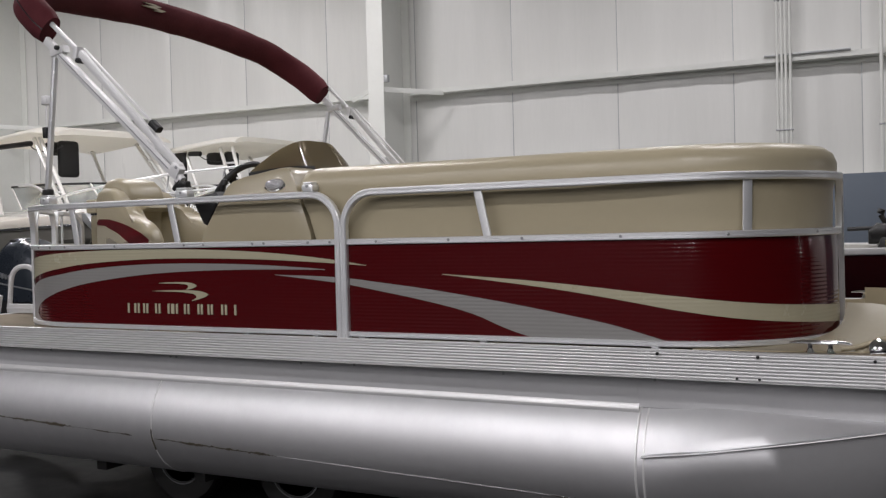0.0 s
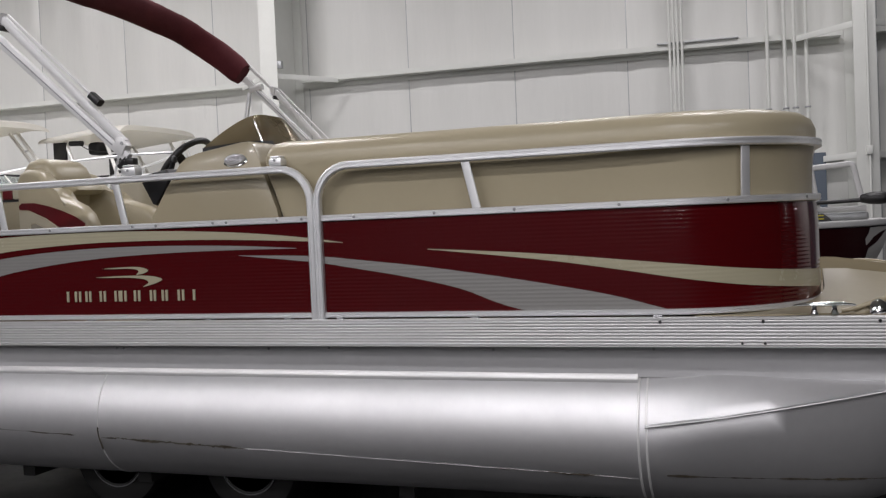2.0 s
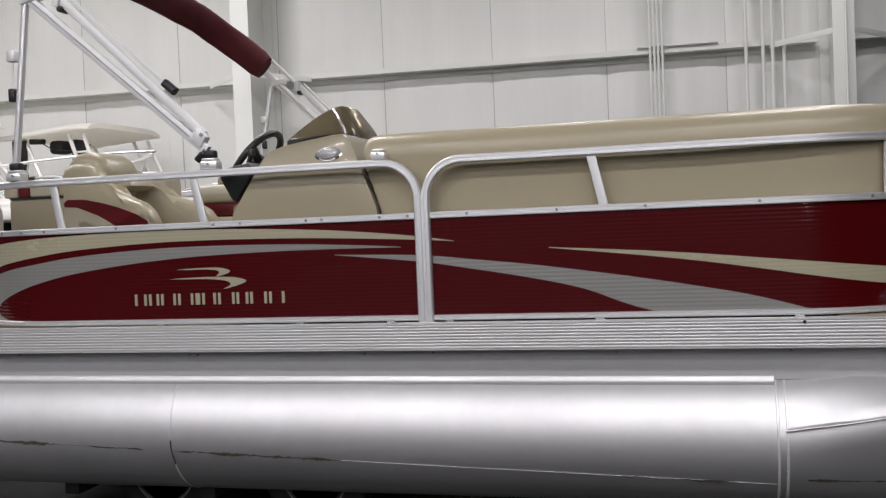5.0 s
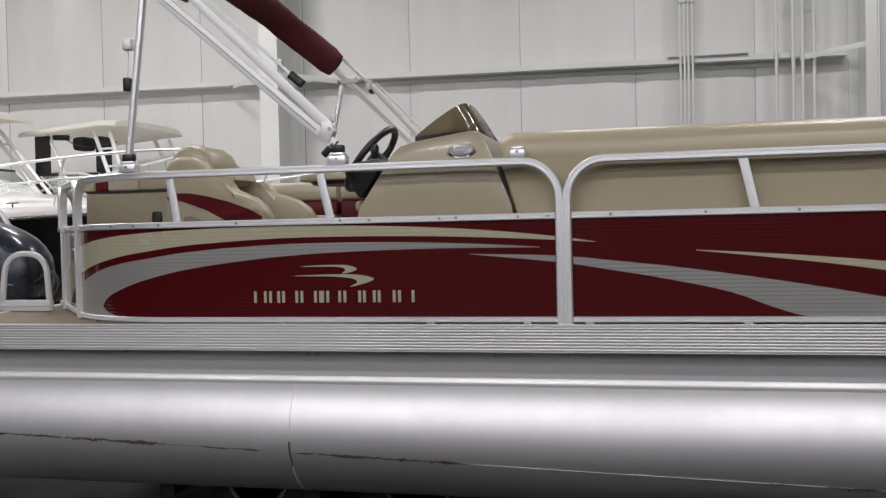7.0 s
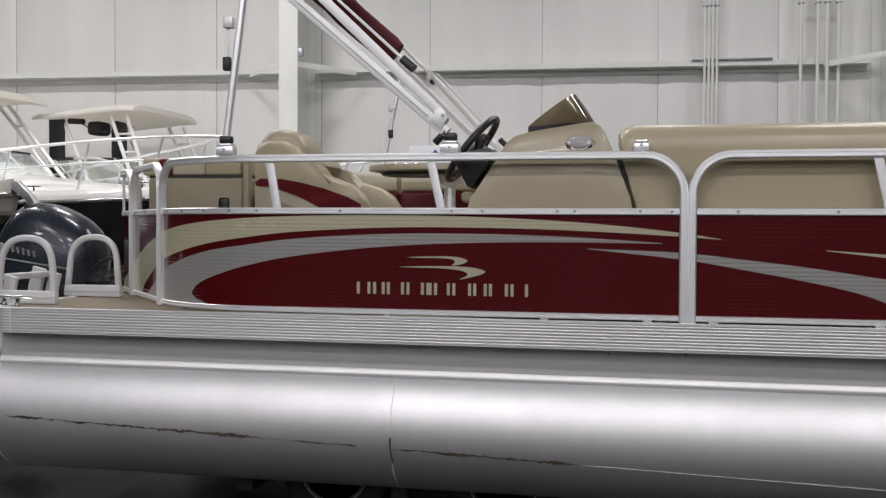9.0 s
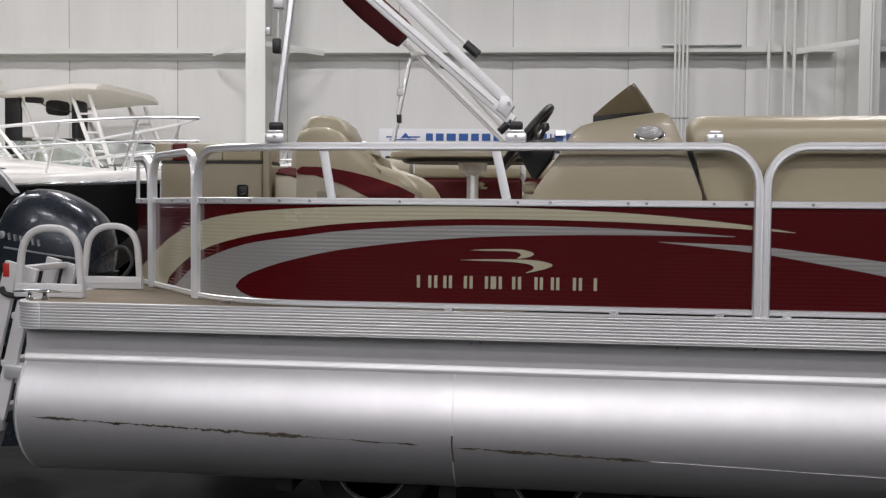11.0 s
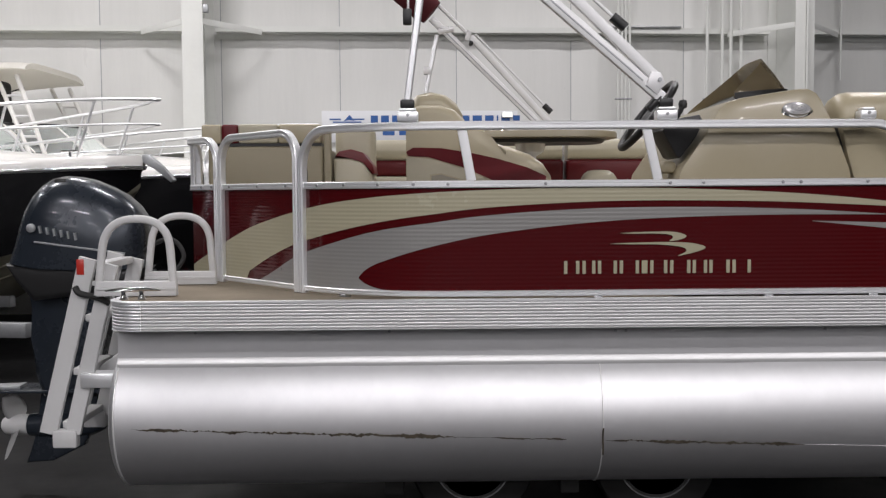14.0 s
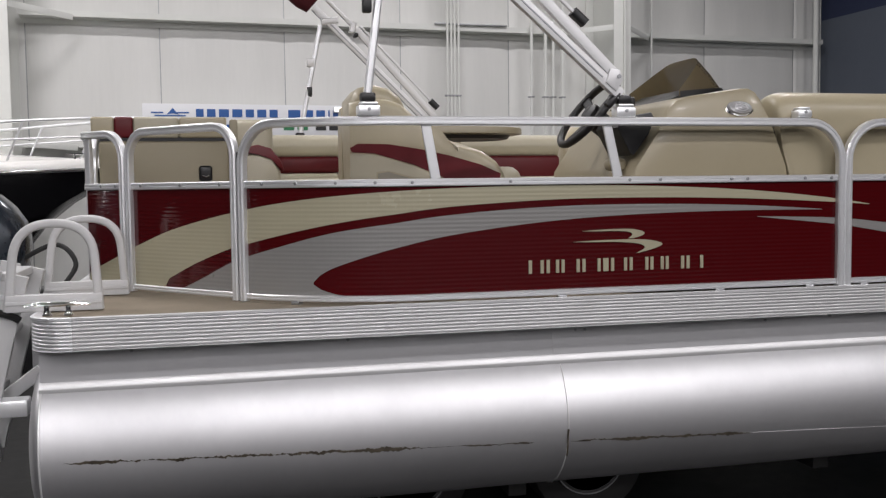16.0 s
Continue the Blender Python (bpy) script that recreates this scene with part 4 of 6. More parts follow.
def lounge_section(s0, s1, far, label):
    """A lounge along the fence: tan base and seat, and a tall rolled backrest that overhangs the rail a little."""
    ob = thing("bow_lounge", spot((s0 + s1) / 2, DECK, -0.3, far), label, "lounge", "bow lounges")
    run = stations(s0, s1, 0.05)
    back = [(0.030, 1.13), (0.028, 1.50), (0.022, 1.72), (0.006, 1.79), (0.004, 1.83), (0.020, 1.868), (0.055, 1.893), (0.10, 1.902), (0.15, 1.894), (0.195, 1.862), (0.215, 1.80), (0.22, 1.70), (0.25, 1.52), (0.25, 1.13)]

    def shrink(k, q):
        # the ends of the roll are drawn in, so that they end rounded
        e = min((run[k] - s0), (s1 - run[k]))
        t = min(1.0, e / 0.09)
        f = math.sqrt(max(0.0, 1 - (1 - t) ** 2))
        d, z = q
        if z > 1.5:
            z = 1.5 + (z - 1.5) * (0.80 + 0.20 * f)
        return (0.12 + (d - 0.12) * (0.86 + 0.14 * f), z)

    rr = []
    ends = [0.0, 0.012, 0.03, 0.055, 0.09]
    run = sorted({*(s0 + e for e in ends), *(s1 - e for e in ends), *[s for s in run if s0 + 0.1 < s < s1 - 0.1]})
    for k, s in enumerate(run):
        prof = [shrink(k, q) for q in back]
        slant = max(0.0, 1 - (s - s0) / 0.5) if not far else 0.0
        rr.append([spot(s + slant * max(0.0, min(0.4, 1.90 - z)) * 0.30, z, -bow_inset(s) - d, far) for d, z in prof])
    part("backrest", quads(bmesh.new(), rr, closed=True, caps=True), TAN, ob, "tan vinyl rolled backrest", 50)
    pipe = [spot(s, 1.785, -bow_inset(s) - 0.004, far) for s in run[6:-3]]
    part("piping", sweep(pipe, ring(0.003, 6), up=(0, 0, 1)), TAN, ob)
    seat = [(0.26, DECK + 0.36), (0.26, DECK + 0.45), (0.30, DECK + 0.47), (0.62, DECK + 0.47), (0.66, DECK + 0.44), (0.66, DECK + 0.36)]
    s_in = [s for s in stations(s0 + 0.14, min(s1 - 0.02, 1.40), 0.1)]
    part("seat_cushion", quads(bmesh.new(), [[spot(s, z, -0.036 - d, far) for d, z in seat] for s in s_in], closed=True, caps=True), CREAM, ob, "cream vinyl seat cushion")
    base = [(0.26, DECK + 0.003), (0.26, DECK + 0.358), (0.62, DECK + 0.358), (0.62, DECK + 0.003)]
    part("base", quads(bmesh.new(), [[spot(s, z, -0.036 - d, far) for d, z in base] for s in s_in], closed=True, caps=True), SHELL, ob, "tan moulded lounge base")
    return ob


lounge_section(-0.295, 2.70, False, "long tan vinyl bow lounge with a rolled backrest along the fence")
lounge_section(-0.30, 1.36, True, "long tan vinyl bow lounge on the far side")

# helm console
helm = thing("helm_console", (-0.55, 0.5, DECK), "tan moulded helm console with smoked windscreen and steering wheel", "console")
prof = [(-0.90, DECK + 0.004), (-0.882, 1.55), (-0.872, 1.60), (-0.775, 1.745), (-0.722, 1.835), (-0.690, 1.862), (-0.63, 1.880), (-0.41, 1.914), (-0.370, 1.915), (-0.342, 1.900), (-0.322, 1.868), (-0.285, 1.78), (-0.218, 1.60), (-0.16, DECK + 0.004)]
bm = bmesh.new()
rows = []
for y, k in ((0.052, 0.04), (0.0525, 0.45), (0.0545, 0.78), (0.0580, 0.95)):
    rows.append([(-0.55 + (x + 0.55) * k * 0.998, y + 0.03 * max(0.0, 1.55 + (z - 1.55) * k - 1.75) / 0.15, 1.55 + (z - 1.55) * k) for x, z in prof])
for y, k in ((0.062, 0.86), (0.072, 0.95), (0.092, 1.0), (0.5, 1.015), (0.92, 1.0), (0.948, 0.95), (0.96, 0.86)):
    rows.append([(-0.55 + (x + 0.55) * (0.99 + 0.01 * k), y + (0.03 * max(0.0, (z - 1.75)) / 0.15 if y < 0.2 else 0), DECK + 0.004 + (z - DECK - 0.004) * (1 - 0.012 * (1 - k) * 3)) for x, z in prof])
quads(bm, rows, closed=True, caps=True)
body = part("body", bm, GEL, helm, "tan gloss moulded console body", 35)
part("dash", extrude([(-0.915, 1.795), (-0.795, 1.815), (-0.780, 1.79), (-0.806, 1.73), (-0.868, 1.648), (-0.885, 1.655), (-0.94, 1.755)], "y", 0.082, 0.30, 0.008), BLACK, helm, "black moulded dashboard")
# black sheet painting in the shade between console and lounge, no real part
part("gasket_and_gap_shade", extrude([(-0.30, 1.78), (-0.22, 1.80), (-0.09, 1.5), (-0.06, DECK + 0.005), (-0.19, DECK + 0.005), (-0.25, 1.6)], "y", 0.098, 0.13), BLACK, helm, "black sheet standing for the shaded gap beside the lounge")
# steering wheel
hub, axis = Vector((-0.921, 0.42, 1.836)), Vector((-0.78, 0, 0.62)).normalized()
turn = Vector((0, 0, 1)).rotation_difference(axis).to_matrix().to_4x4()
rim = [Matrix.Translation(hub) @ turn @ Vector((0.168 * math.cos(a), 0.168 * math.sin(a), 0)) for a in np.linspace(0, 2 * math.pi, 49)[:-1]]
wheel = part("steering_wheel", sweep(rim, ring(0.0165, 10), up=tuple(axis), closed=True), BLACK, helm, "black steering wheel rim")
for deg in (90, 210, 330):
    a = radians(deg + 90)
    tip = Matrix.Translation(hub) @ turn @ Vector((0.162 * math.cos(a), 0.162 * math.sin(a), 0))
    part("spoke", sweep([hub - axis * 0.03, tip], oblong(0.042, 0.012, 0.4), up=tuple(axis.cross(tip - hub))), BLACK, wheel)
part("hub", lathe([(0.02, -0.13), (0.045, -0.12), (0.05, -0.03), (0.048, 0.0), (0.03, 0.012), (0.0, 0.012)], hub, tuple(axis), 20), BLACK, wheel)
part("throttle", bar((-0.86, 0.20, 1.80), (-0.835, 0.19, 1.855), 0.028, 0.018, c=0.4), BLACK, helm, "black throttle lever")
part("knob", lathe([(0.004, -0.02), (0.016, -0.014), (0.018, 0.0), (0.014, 0.014), (0.004, 0.018)], (-0.833, 0.19, 1.865), n=14), BLACK, helm)
# smoked windscreen wrapped round the front of the console
us = np.linspace(0, 1, 41)
rows = []
for u in us:
    a = math.pi * (u - 0.5)
    yy = 0.50 + 0.34 * math.copysign(abs(math.sin(a)) ** 0.6, a)
    f = math.cos(a)
    x0 = -0.64 + 0.28 * f ** 0.6 if f > 0 else -0.64
    z0 = 1.884 + 0.032 * f ** 0.5 if f > 0 else 1.884
    z0 -= 0.035 * max(0.0, min(1.0, (yy - 0.6) / 0.3))
    h = 0.022 + 0.128 * max(0.0, f) ** 0.6
    lean = 0.10 * max(0.0, f) ** 0.6
    inn = 0.10 * math.sin(a) * max(0.0, f) ** 0.6
    rows.append(((x0, yy, z0), (x0 - lean * 0.5, yy - inn * 0.45, z0 + h * 0.55), (x0 - lean, yy - inn, z0 + h + 0.003)))
bm = quads(bmesh.new(), rows)
bmesh.ops.solidify(bm, geom=bm.faces[:], thickness=0.005)
part("windscreen", bm, SMOKE, helm, "smoked brown acrylic windscreen", 50)
bm = quads(bmesh.new(), [[(-0.62 + (p[0] + 0.62) * 1.03, 0.53 + (p[1] - 0.53) * 1.035, p[2]) for p in (Vector(a) - Vector((0, 0, 0.006)), Vector(a).lerp(Vector(c), min(0.95, 0.020 / max(0.001, (Vector(c) - Vector(a)).length))))] for k, (a, b, c) in enumerate(rows[:17])])
bmesh.ops.solidify(bm, geom=bm.faces[:], thickness=0.012)
part("gasket_and_gap_shade", bm, BLACK, helm, "black base gasket of the windscreen", 50)
part("gauge_hood", extrude([(-0.62, 1.882), (-0.56, 1.905), (-0.50, 1.935), (-0.42, 1.935), (-0.38, 1.908), (-0.40, 1.90)], "y", 0.30, 0.80, 0.01), BLACK, helm, "black instrument hood under the windscreen")
# oval chrome lamp on the console's side
bm = lathe([(0.0, 0.030), (0.022, 0.028), (0.042, 0.020), (0.060, 0.010), (0.066, 0.008), (0.068, 0.0), (0.066, -0.012), (0.0, -0.012)], (0, 0, 0), (0, -1, 0.25), 28)
moved(bm, Matrix.Translation((-0.424, 0.083, 1.832)) @ Matrix.Diagonal((1.0, 1.0, 0.52, 1)))
lampo = part("navigation_light", bm, CHROME, helm, "chrome oval navigation light")
bm = lathe([(0.0, 0.036), (0.012, 0.033), (0.016, 0.0345), (0.028, 0.030), (0.032, 0.031), (0.044, 0.024), (0.048, 0.024), (0.056, 0.014)], (0, 0, 0), (0, -1, 0.25), 24)
moved(bm, Matrix.Translation((-0.424, 0.081, 1.832)) @ Matrix.Diagonal((1.0, 1.0, 0.52, 1)))
part("lens", bm, LENS, lampo, "clear ribbed lens")
part("grip", box((-0.925, 0.16, 1.59), (-0.86, 0.26, 1.64), 0.02, 3), TAN, helm)

# captain's chair
chair = thing("captain_chair", (-1.62, 0.55, DECK), "tan vinyl captain's chair with a wine red swoosh on its side", "chair")


def tub(bm, sgn):
    """Draws a side of the chair in towards its back."""
    for v in bm.verts:
        v.co.y += sgn * 0.3 * (-1.37 - v.co.x)
    return bm


shape = [(-1.936, 1.30), (-1.936, 1.57), (-1.936, 1.76), (-1.936, 1.82), (-1.935, 1.865), (-1.872, 1.884), (-1.792, 1.880), (-1.735, 1.858), (-1.696, 1.82), (-1.673, 1.775), (-1.653, 1.743), (-1.606, 1.720), (-1.523, 1.705), (-1.435, 1.672), (-1.384, 1.634), (-1.354, 1.586), (-1.34, 1.52), (-1.357, 1.42), (-1.494, 1.30)]
part("side_wing", tub(extrude(shape, "y", 0.20, 0.315, 0.036, 4), 1), TAN, chair, "tan padded side wing and arm", 50)
part("side_wing", tub(extrude(shape, "y", 0.765, 0.88, 0.036, 4), -1), TAN, chair, "", 50)
part("back_cushion", extrude([(-1.93, 1.52), (-1.936, 1.80), (-1.925, 1.89), (-1.89, 1.930), (-1.83, 1.942), (-1.77, 1.929), (-1.725, 1.895), (-1.698, 1.845), (-1.69, 1.79), (-1.72, 1.735), (-1.72, 1.52)], "y", 0.385, 0.695, 0.05, 4), TAN, chair, "", 50)
part("seat_cushion", extrude([(-1.72, 1.44), (-1.72, 1.53), (-1.66, 1.56), (-1.46, 1.56), (-1.38, 1.54), (-1.355, 1.49), (-1.38, 1.44)], "y", 0.42, 0.66, 0.02, 3), CREAM, chair, "cream seat cushion", 50)
part("head_roll", extrude([(-1.72, 1.80), (-1.715, 1.76), (-1.68, 1.742), (-1.63, 1.745), (-1.60, 1.765), (-1.61, 1.79), (-1.65, 1.81), (-1.69, 1.82)], "y", 0.43, 0.65, 0.02, 3), TAN, chair, "tan flip-up thigh roll", 50)
band = [(-1.936, 1.690), (-1.907, 1.707), (-1.792, 1.703), (-1.677, 1.683), (-1.563, 1.656), (-1.449, 1.620), (-1.374, 1.584), (-1.38, 1.55), (-1.551, 1.55), (-1.597, 1.576), (-1.699, 1.623), (-1.781, 1.648), (-1.844, 1.668), (-1.928, 1.673)]
part("swoosh", tub(extrude(band, "y", 0.1965, 0.2005), 1), WINE, chair, "wine red swoosh panel")
part("swoosh", tub(extrude([(-1.935, 1.668), (-1.844, 1.663), (-1.781, 1.643), (-1.699, 1.618), (-1.609, 1.574), (-1.643, 1.553), (-1.723, 1.580), (-1.792, 1.600), (-1.838, 1.595), (-1.838, 1.55), (-1.936, 1.55)], "y", 0.1968, 0.2004), 1), CREAM, chair, "cream side inset")
part("swoosh", tub(extrude([(-1.832, 1.59), (-1.792, 1.595), (-1.723, 1.574), (-1.654, 1.55), (-1.832, 1.55)], "y", 0.1966, 0.2002), 1), TAUPE, chair, "taupe lower side inset")
part("pedestal", lathe([(0.17, 0.0), (0.17, 0.012), (0.06, 0.03), (0.045, 0.05), (0.045, 0.185), (0.12, 0.19), (0.12, 0.196)], (-1.62, 0.55, DECK + 0.001), n=24), RAIL, chair, "aluminium pedestal")
part("seat_slide", box((-1.80, 0.362, 1.303), (-1.44, 0.738, 1.44), 0.01), BLACK, chair)

# far-side couch with a roll, a wine band and cushions
couch = thing("stern_couch", (-1.3, 2.25, DECK), "tan and wine red vinyl couch along the far fence", "couch")
for x0, x1 in ((-2.24, -1.72), (-1.71, -1.02), (-1.01, -0.36)):
    zr, zb = 1.775, 1.562 if x0 > -2 else 1.622
    part("back_roll", sweep([(x0 + 0.012, 2.30, zr), (x0 + 0.03, 2.30, zr), (x1 - 0.03, 2.30, zr), (x1 - 0.012, 2.30, zr)], oblong(0.135, 0.16, 0.48, 5), up=(0, 0, 1)), CREAM, couch, "cream rolled top of the couch back", 50)
    part("back_band", box((x0 + 0.004, 2.225, zb), (x1 - 0.004, 2.40, zr - 0.058), 0.02, 3), WINE, couch, "wine red band", 50)
    part("back_cushion", box((x0 + 0.004, 2.20, 1.45), (x1 - 0.004, 2.40, zb - 0.002), 0.03, 3), CREAM, couch, "cream lower back", 50)
    part("seat_cushion", box((x0 + 0.004, 1.72, 1.44), (x1 - 0.004, 2.22, 1.585), 0.035, 3), CREAM, couch, "cream seat cushion", 50)
part("base", box((-2.24, 1.76, DECK + 0.003), (-0.36, 2.40, 1.438), 0.01), SHELL, couch, "tan moulded couch base")
part("arm", box((-1.0, 1.62, 1.42), (-0.80, 1.80, 1.64), 0.07, 4), CREAM, couch, "rounded cream arm cushion", 50)
part("emblem", extrude([(-1.315, 1.69), (-1.27, 1.692), (-1.25, 1.68), (-1.27, 1.668), (-1.235, 1.66), (-1.24, 1.648), (-1.29, 1.65), (-1.27, 1.662), (-1.315, 1.668), (-1.28, 1.68)], "y", 2.2215, 2.2255), CREAM, couch, "small cream embroidered emblem")

stern_seat = thing("stern_lounger", (-2.68, 1.8, DECK), "tan stern lounger with a latched side hatch and a banded headrest", "lounger")
part("body", box((-2.955, 1.245, DECK + 0.003), (-2.375, 2.35, 1.762), 0.018, 3), SHELL, stern_seat, "tan moulded lounger body")
for x0, x1, mat in ((-2.985, -2.885, TAN), (-2.884, -2.802, WINE), (-2.801, -2.60, CREAM), (-2.599, -2.385, TAN)):
    part("headrest", box((x0, 1.238, 1.774), (x1, 1.60, 1.870), 0.012, 3), mat, stern_seat, {"tan_marine_vinyl": "tan", "wine_red_marine_vinyl": "wine red"}.get(mat.name, "cream") + " headrest section", 50)
# black strip paints the shade in the slit below the headrest
part("gap", box((-2.95, 1.249, 1.760), (-2.385, 1.6, 1.776)), BLACK, stern_seat, "black strip standing for the shade under the lid")
latch = part("latch", box((-2.515, 1.236, 1.575), (-2.455, 1.247, 1.645), 0.012, 3), BLACK, stern_seat, "black hatch latch")
part("pull", sweep([(-2.50, 1.233, 1.60), (-2.485, 1.230, 1.592), (-2.47, 1.233, 1.60)], ring(0.004, 8)), CHROME, latch, "small bright pull ring")
part("corner_post", box((-2.372, 1.235, DECK + 0.004), (-2.335, 1.29, 1.86), 0.01), SHELL, stern_seat)
seat2 = thing("corner_seat", (-2.1, 1.6, DECK), "cream stern corner seat with a wine red arm cap", "seat")
part("arm", extrude([(-2.33, DECK + 0.004), (-2.33, 1.70), (-2.23, 1.70), (-2.17, 1.68), (-2.135, 1.62), (-2.125, 1.45), (-2.125, DECK + 0.004)], "y", 1.30, 1.62, 0.02, 3), CREAM, seat2, "cream padded arm", 50)
part("backrest", box((-2.36, 1.70, 1.45), (-2.14, 1.90, 1.895), 0.05, 4), CREAM, seat2, "cream padded backrest", 50)
part("arm_cap", extrude([(-2.325, 1.704), (-2.30, 1.735), (-2.24, 1.745), (-2.18, 1.728), (-2.13, 1.665), (-2.118, 1.62), (-2.135, 1.618), (-2.172, 1.682), (-2.23, 1.703)], "y", 1.295, 1.63, 0.008, 2), WINE, seat2, "wine red arm cap", 50)

table = thing("pedestal_table", (-1.28, 1.75, DECK), "tan oval pedestal table with cup holders", "table")
rows = [[(-1.28 + k * 0.47 * math.copysign(abs(math.cos(a)) ** 0.6, math.cos(a)), 1.72 + k * 0.26 * math.copysign(abs(math.sin(a)) ** 0.6, math.sin(a)), z) for a in np.linspace(0, 2 * math.pi, 41)[:-1]] for k, z in ((0.93, 1.806), (1.0, 1.812), (1.0, 1.838), (0.985, 1.846), (0.9, 1.848))]
part("tabletop", quads(bmesh.new(), rows, closed=True, caps=True), GEL, table, "tan moulded tabletop", 50)
part("underside", quads(bmesh.new(), [[(x, y, z - 0.004) for x, y, z in r] for r in ([[(-1.28 + (p[0] + 1.28) * 0.9, 1.72 + (p[1] - 1.72) * 0.9, 1.790) for p in rows[0]]] + [[(-1.28 + (p[0] + 1.28) * 0.94, 1.72 + (p[1] - 1.72) * 0.94, 1.809) for p in rows[0]]])], closed=True, caps=True), BLACK, table, "dark underside")
part("leg", lathe([(0.10, 0.0), (0.10, 0.012), (0.034, 0.02), (0.034, 0.60), (0.075, 0.625), (0.085, 0.67)], (-1.28, 1.72, DECK + 0.001), n=24), RAIL, table, "aluminium table leg")
for x in (-1.56, -1.50, -1.44):
    part("cup_holder", lathe([(0.022, 0.0), (0.026, 0.004), (0.022, 0.008)], (x, 1.56, 1.846), n=14), CHROME, table)

# ---- folded sun top ----
top = thing("bimini_top", (-1.4, BEAM / 2, Z_TOP), "folded burgundy sun top in its boot on pale aluminium arms", "bimini")
FARY = BEAM - 0.02
for y, sgn in ((0.02, 1), (FARY, -1)):
    # the far half sits a little lower and steeper
    base = Vector((-0.957, y, 1.872)) if sgn > 0 else Vector((-0.935, y, 1.755))
    joint = Vector((-1.80, y, 2.60)) if sgn > 0 else Vector((-1.735, y, 2.54))
    along = (joint - base).normalized()
    perp = Vector((along.z, 0, -along.x))
    if perp.z < 0:
        perp = -perp
    # main arm, slotted
    part("arm", bar(base, joint + along * 0.12, 0.030, 0.043, up=(0, 1, 0), c=0.12), ARM, top, "pale square main arm", 20)
    part("slot", bar(base + along * 0.1 + Vector((0, -0.0155, 0)), joint + Vector((0, -0.0155, 0)), 0.003, 0.006, up=(0, 1, 0), c=0.1), GALV, top)
    # second arm hinged on a plate near the base
    hinge = base + along * 0.055 + perp * 0.012
    a2 = hinge + perp * 0.03
    b2 = base + along * 0.98 + perp * 0.092
    part("arm", bar(a2, b2, 0.026, 0.039, up=(0, 1, 0), c=0.12), ARM, top, "pale square second arm", 20)
    part("arm", bar(b2 - along * 0.02, joint + along * 0.16 + perp * 0.092, 0.022, 0.024, up=(0, 1, 0), c=0.25), ARM, top)
    plate = [hinge - along * 0.03 - perp * 0.018, hinge + along * 0.025 - perp * 0.02, hinge + along * 0.045 + perp * 0.03, hinge + along * 0.015 + perp * 0.052, hinge - along * 0.022 + perp * 0.035]
    part("hinge_plate", extrude([(p.x, p.z) for p in plate], "y", y - 0.024, y + 0.024, 0.005), ARM, top, "pale hinge plate")
    part("bolt", disc(hinge + perp * 0.03 + Vector((0, -sgn * 0.026, 0)), (0, -sgn, 0), 0.008, 0.006, 10), GALV, top)
    part("bracket", bar(b2 + perp * 0.02 + along * 0.03, b2 - perp * 0.035 + along * 0.0, 0.05, 0.035, up=(0, 1, 0)), ARM, top, "slide bracket")
    part("slide_knob", disc(b2 - perp * 0.03 - along * 0.03, (0, -sgn, 0), 0.014, 0.06, 14, 0.003), BLACK, top, "black locking knob")
    # locking sleeve half way along the second arm
    kn = base + along * 0.319 + perp * 0.108
    part("clip", bar(kn - along * 0.04, kn + along * 0.025, 0.042, 0.036, up=(0, 1, 0), c=0.3), BLACK, top, "black arm clip")
    part("rod", bar(kn, base + along * 0.97 + perp * 0.125, 0.014, 0.012, up=(0, 1, 0)), ARM, top)
    part("bracket", bar(joint - along * 0.03 + perp * 0.05, joint + along * 0.03 - perp * 0.03, 0.045, 0.04, up=(0, 1, 0)), ARM, top)
    part("slide_knob", disc(joint + perp * 0.03 + Vector((0, -sgn * 0.02, 0)), (0, -sgn, 0), 0.013, 0.04, 14, 0.003), BLACK, top, "black locking knob")
    # rear strut with its hanging strap clip
    foot = Vector((-1.925, y + sgn * 0.0, 1.835))
    part("strut", bar(foot, Vector((-1.825, y, 2.60)) if sgn > 0 else Vector((-1.785, y, 2.52)), 0.028, 0.028, up=(0, 1, 0), c=0.25), RAIL, top, "aluminium rear strut")
    cx, dz = (-1.91, -0.005) if sgn > 0 else (-1.85, -0.065)
    part("strap_box", box((cx - 0.022, y - 0.02, 2.335 + dz), (cx + 0.022, y + 0.02, 2.385 + dz), 0.006), ARM, top, "pale strap bracket")
    part("strap_rod", rod((cx - 0.002, y, 2.34 + dz), (cx - 0.006, y, 2.20 + dz), 0.0045, 8), ARM, top)
    part("clip", box((cx - 0.025, y - 0.015, 2.155 + dz), (cx + 0.008, y + 0.015, 2.215 + dz), 0.006), BLACK, top, "black strap clip")
    # rail clamps
    for x, h, w in ((-0.943, 0.038, 0.040), (-1.92, 0.038, 0.040), (-0.18, 0.032, 0.031)):
        part("clamp", box((x - w, y - 0.03, Z_TOP + 0.017), (x + w, y + 0.026, Z_TOP + 0.017 + h), 0.007), RAIL, top, "aluminium rail clamp")
        part("clamp_cap", box((x - w + 0.008, y - 0.028, Z_TOP + 0.017 + h), (x + w - 0.008, y + 0.022, Z_TOP + 0.028 + h), 0.004), RAIL, top)
        part("bolt", disc((x, y - sgn * 0.032, Z_TOP + 0.04), (0, -1, 0), 0.006, 0.006, 10), GALV, top)
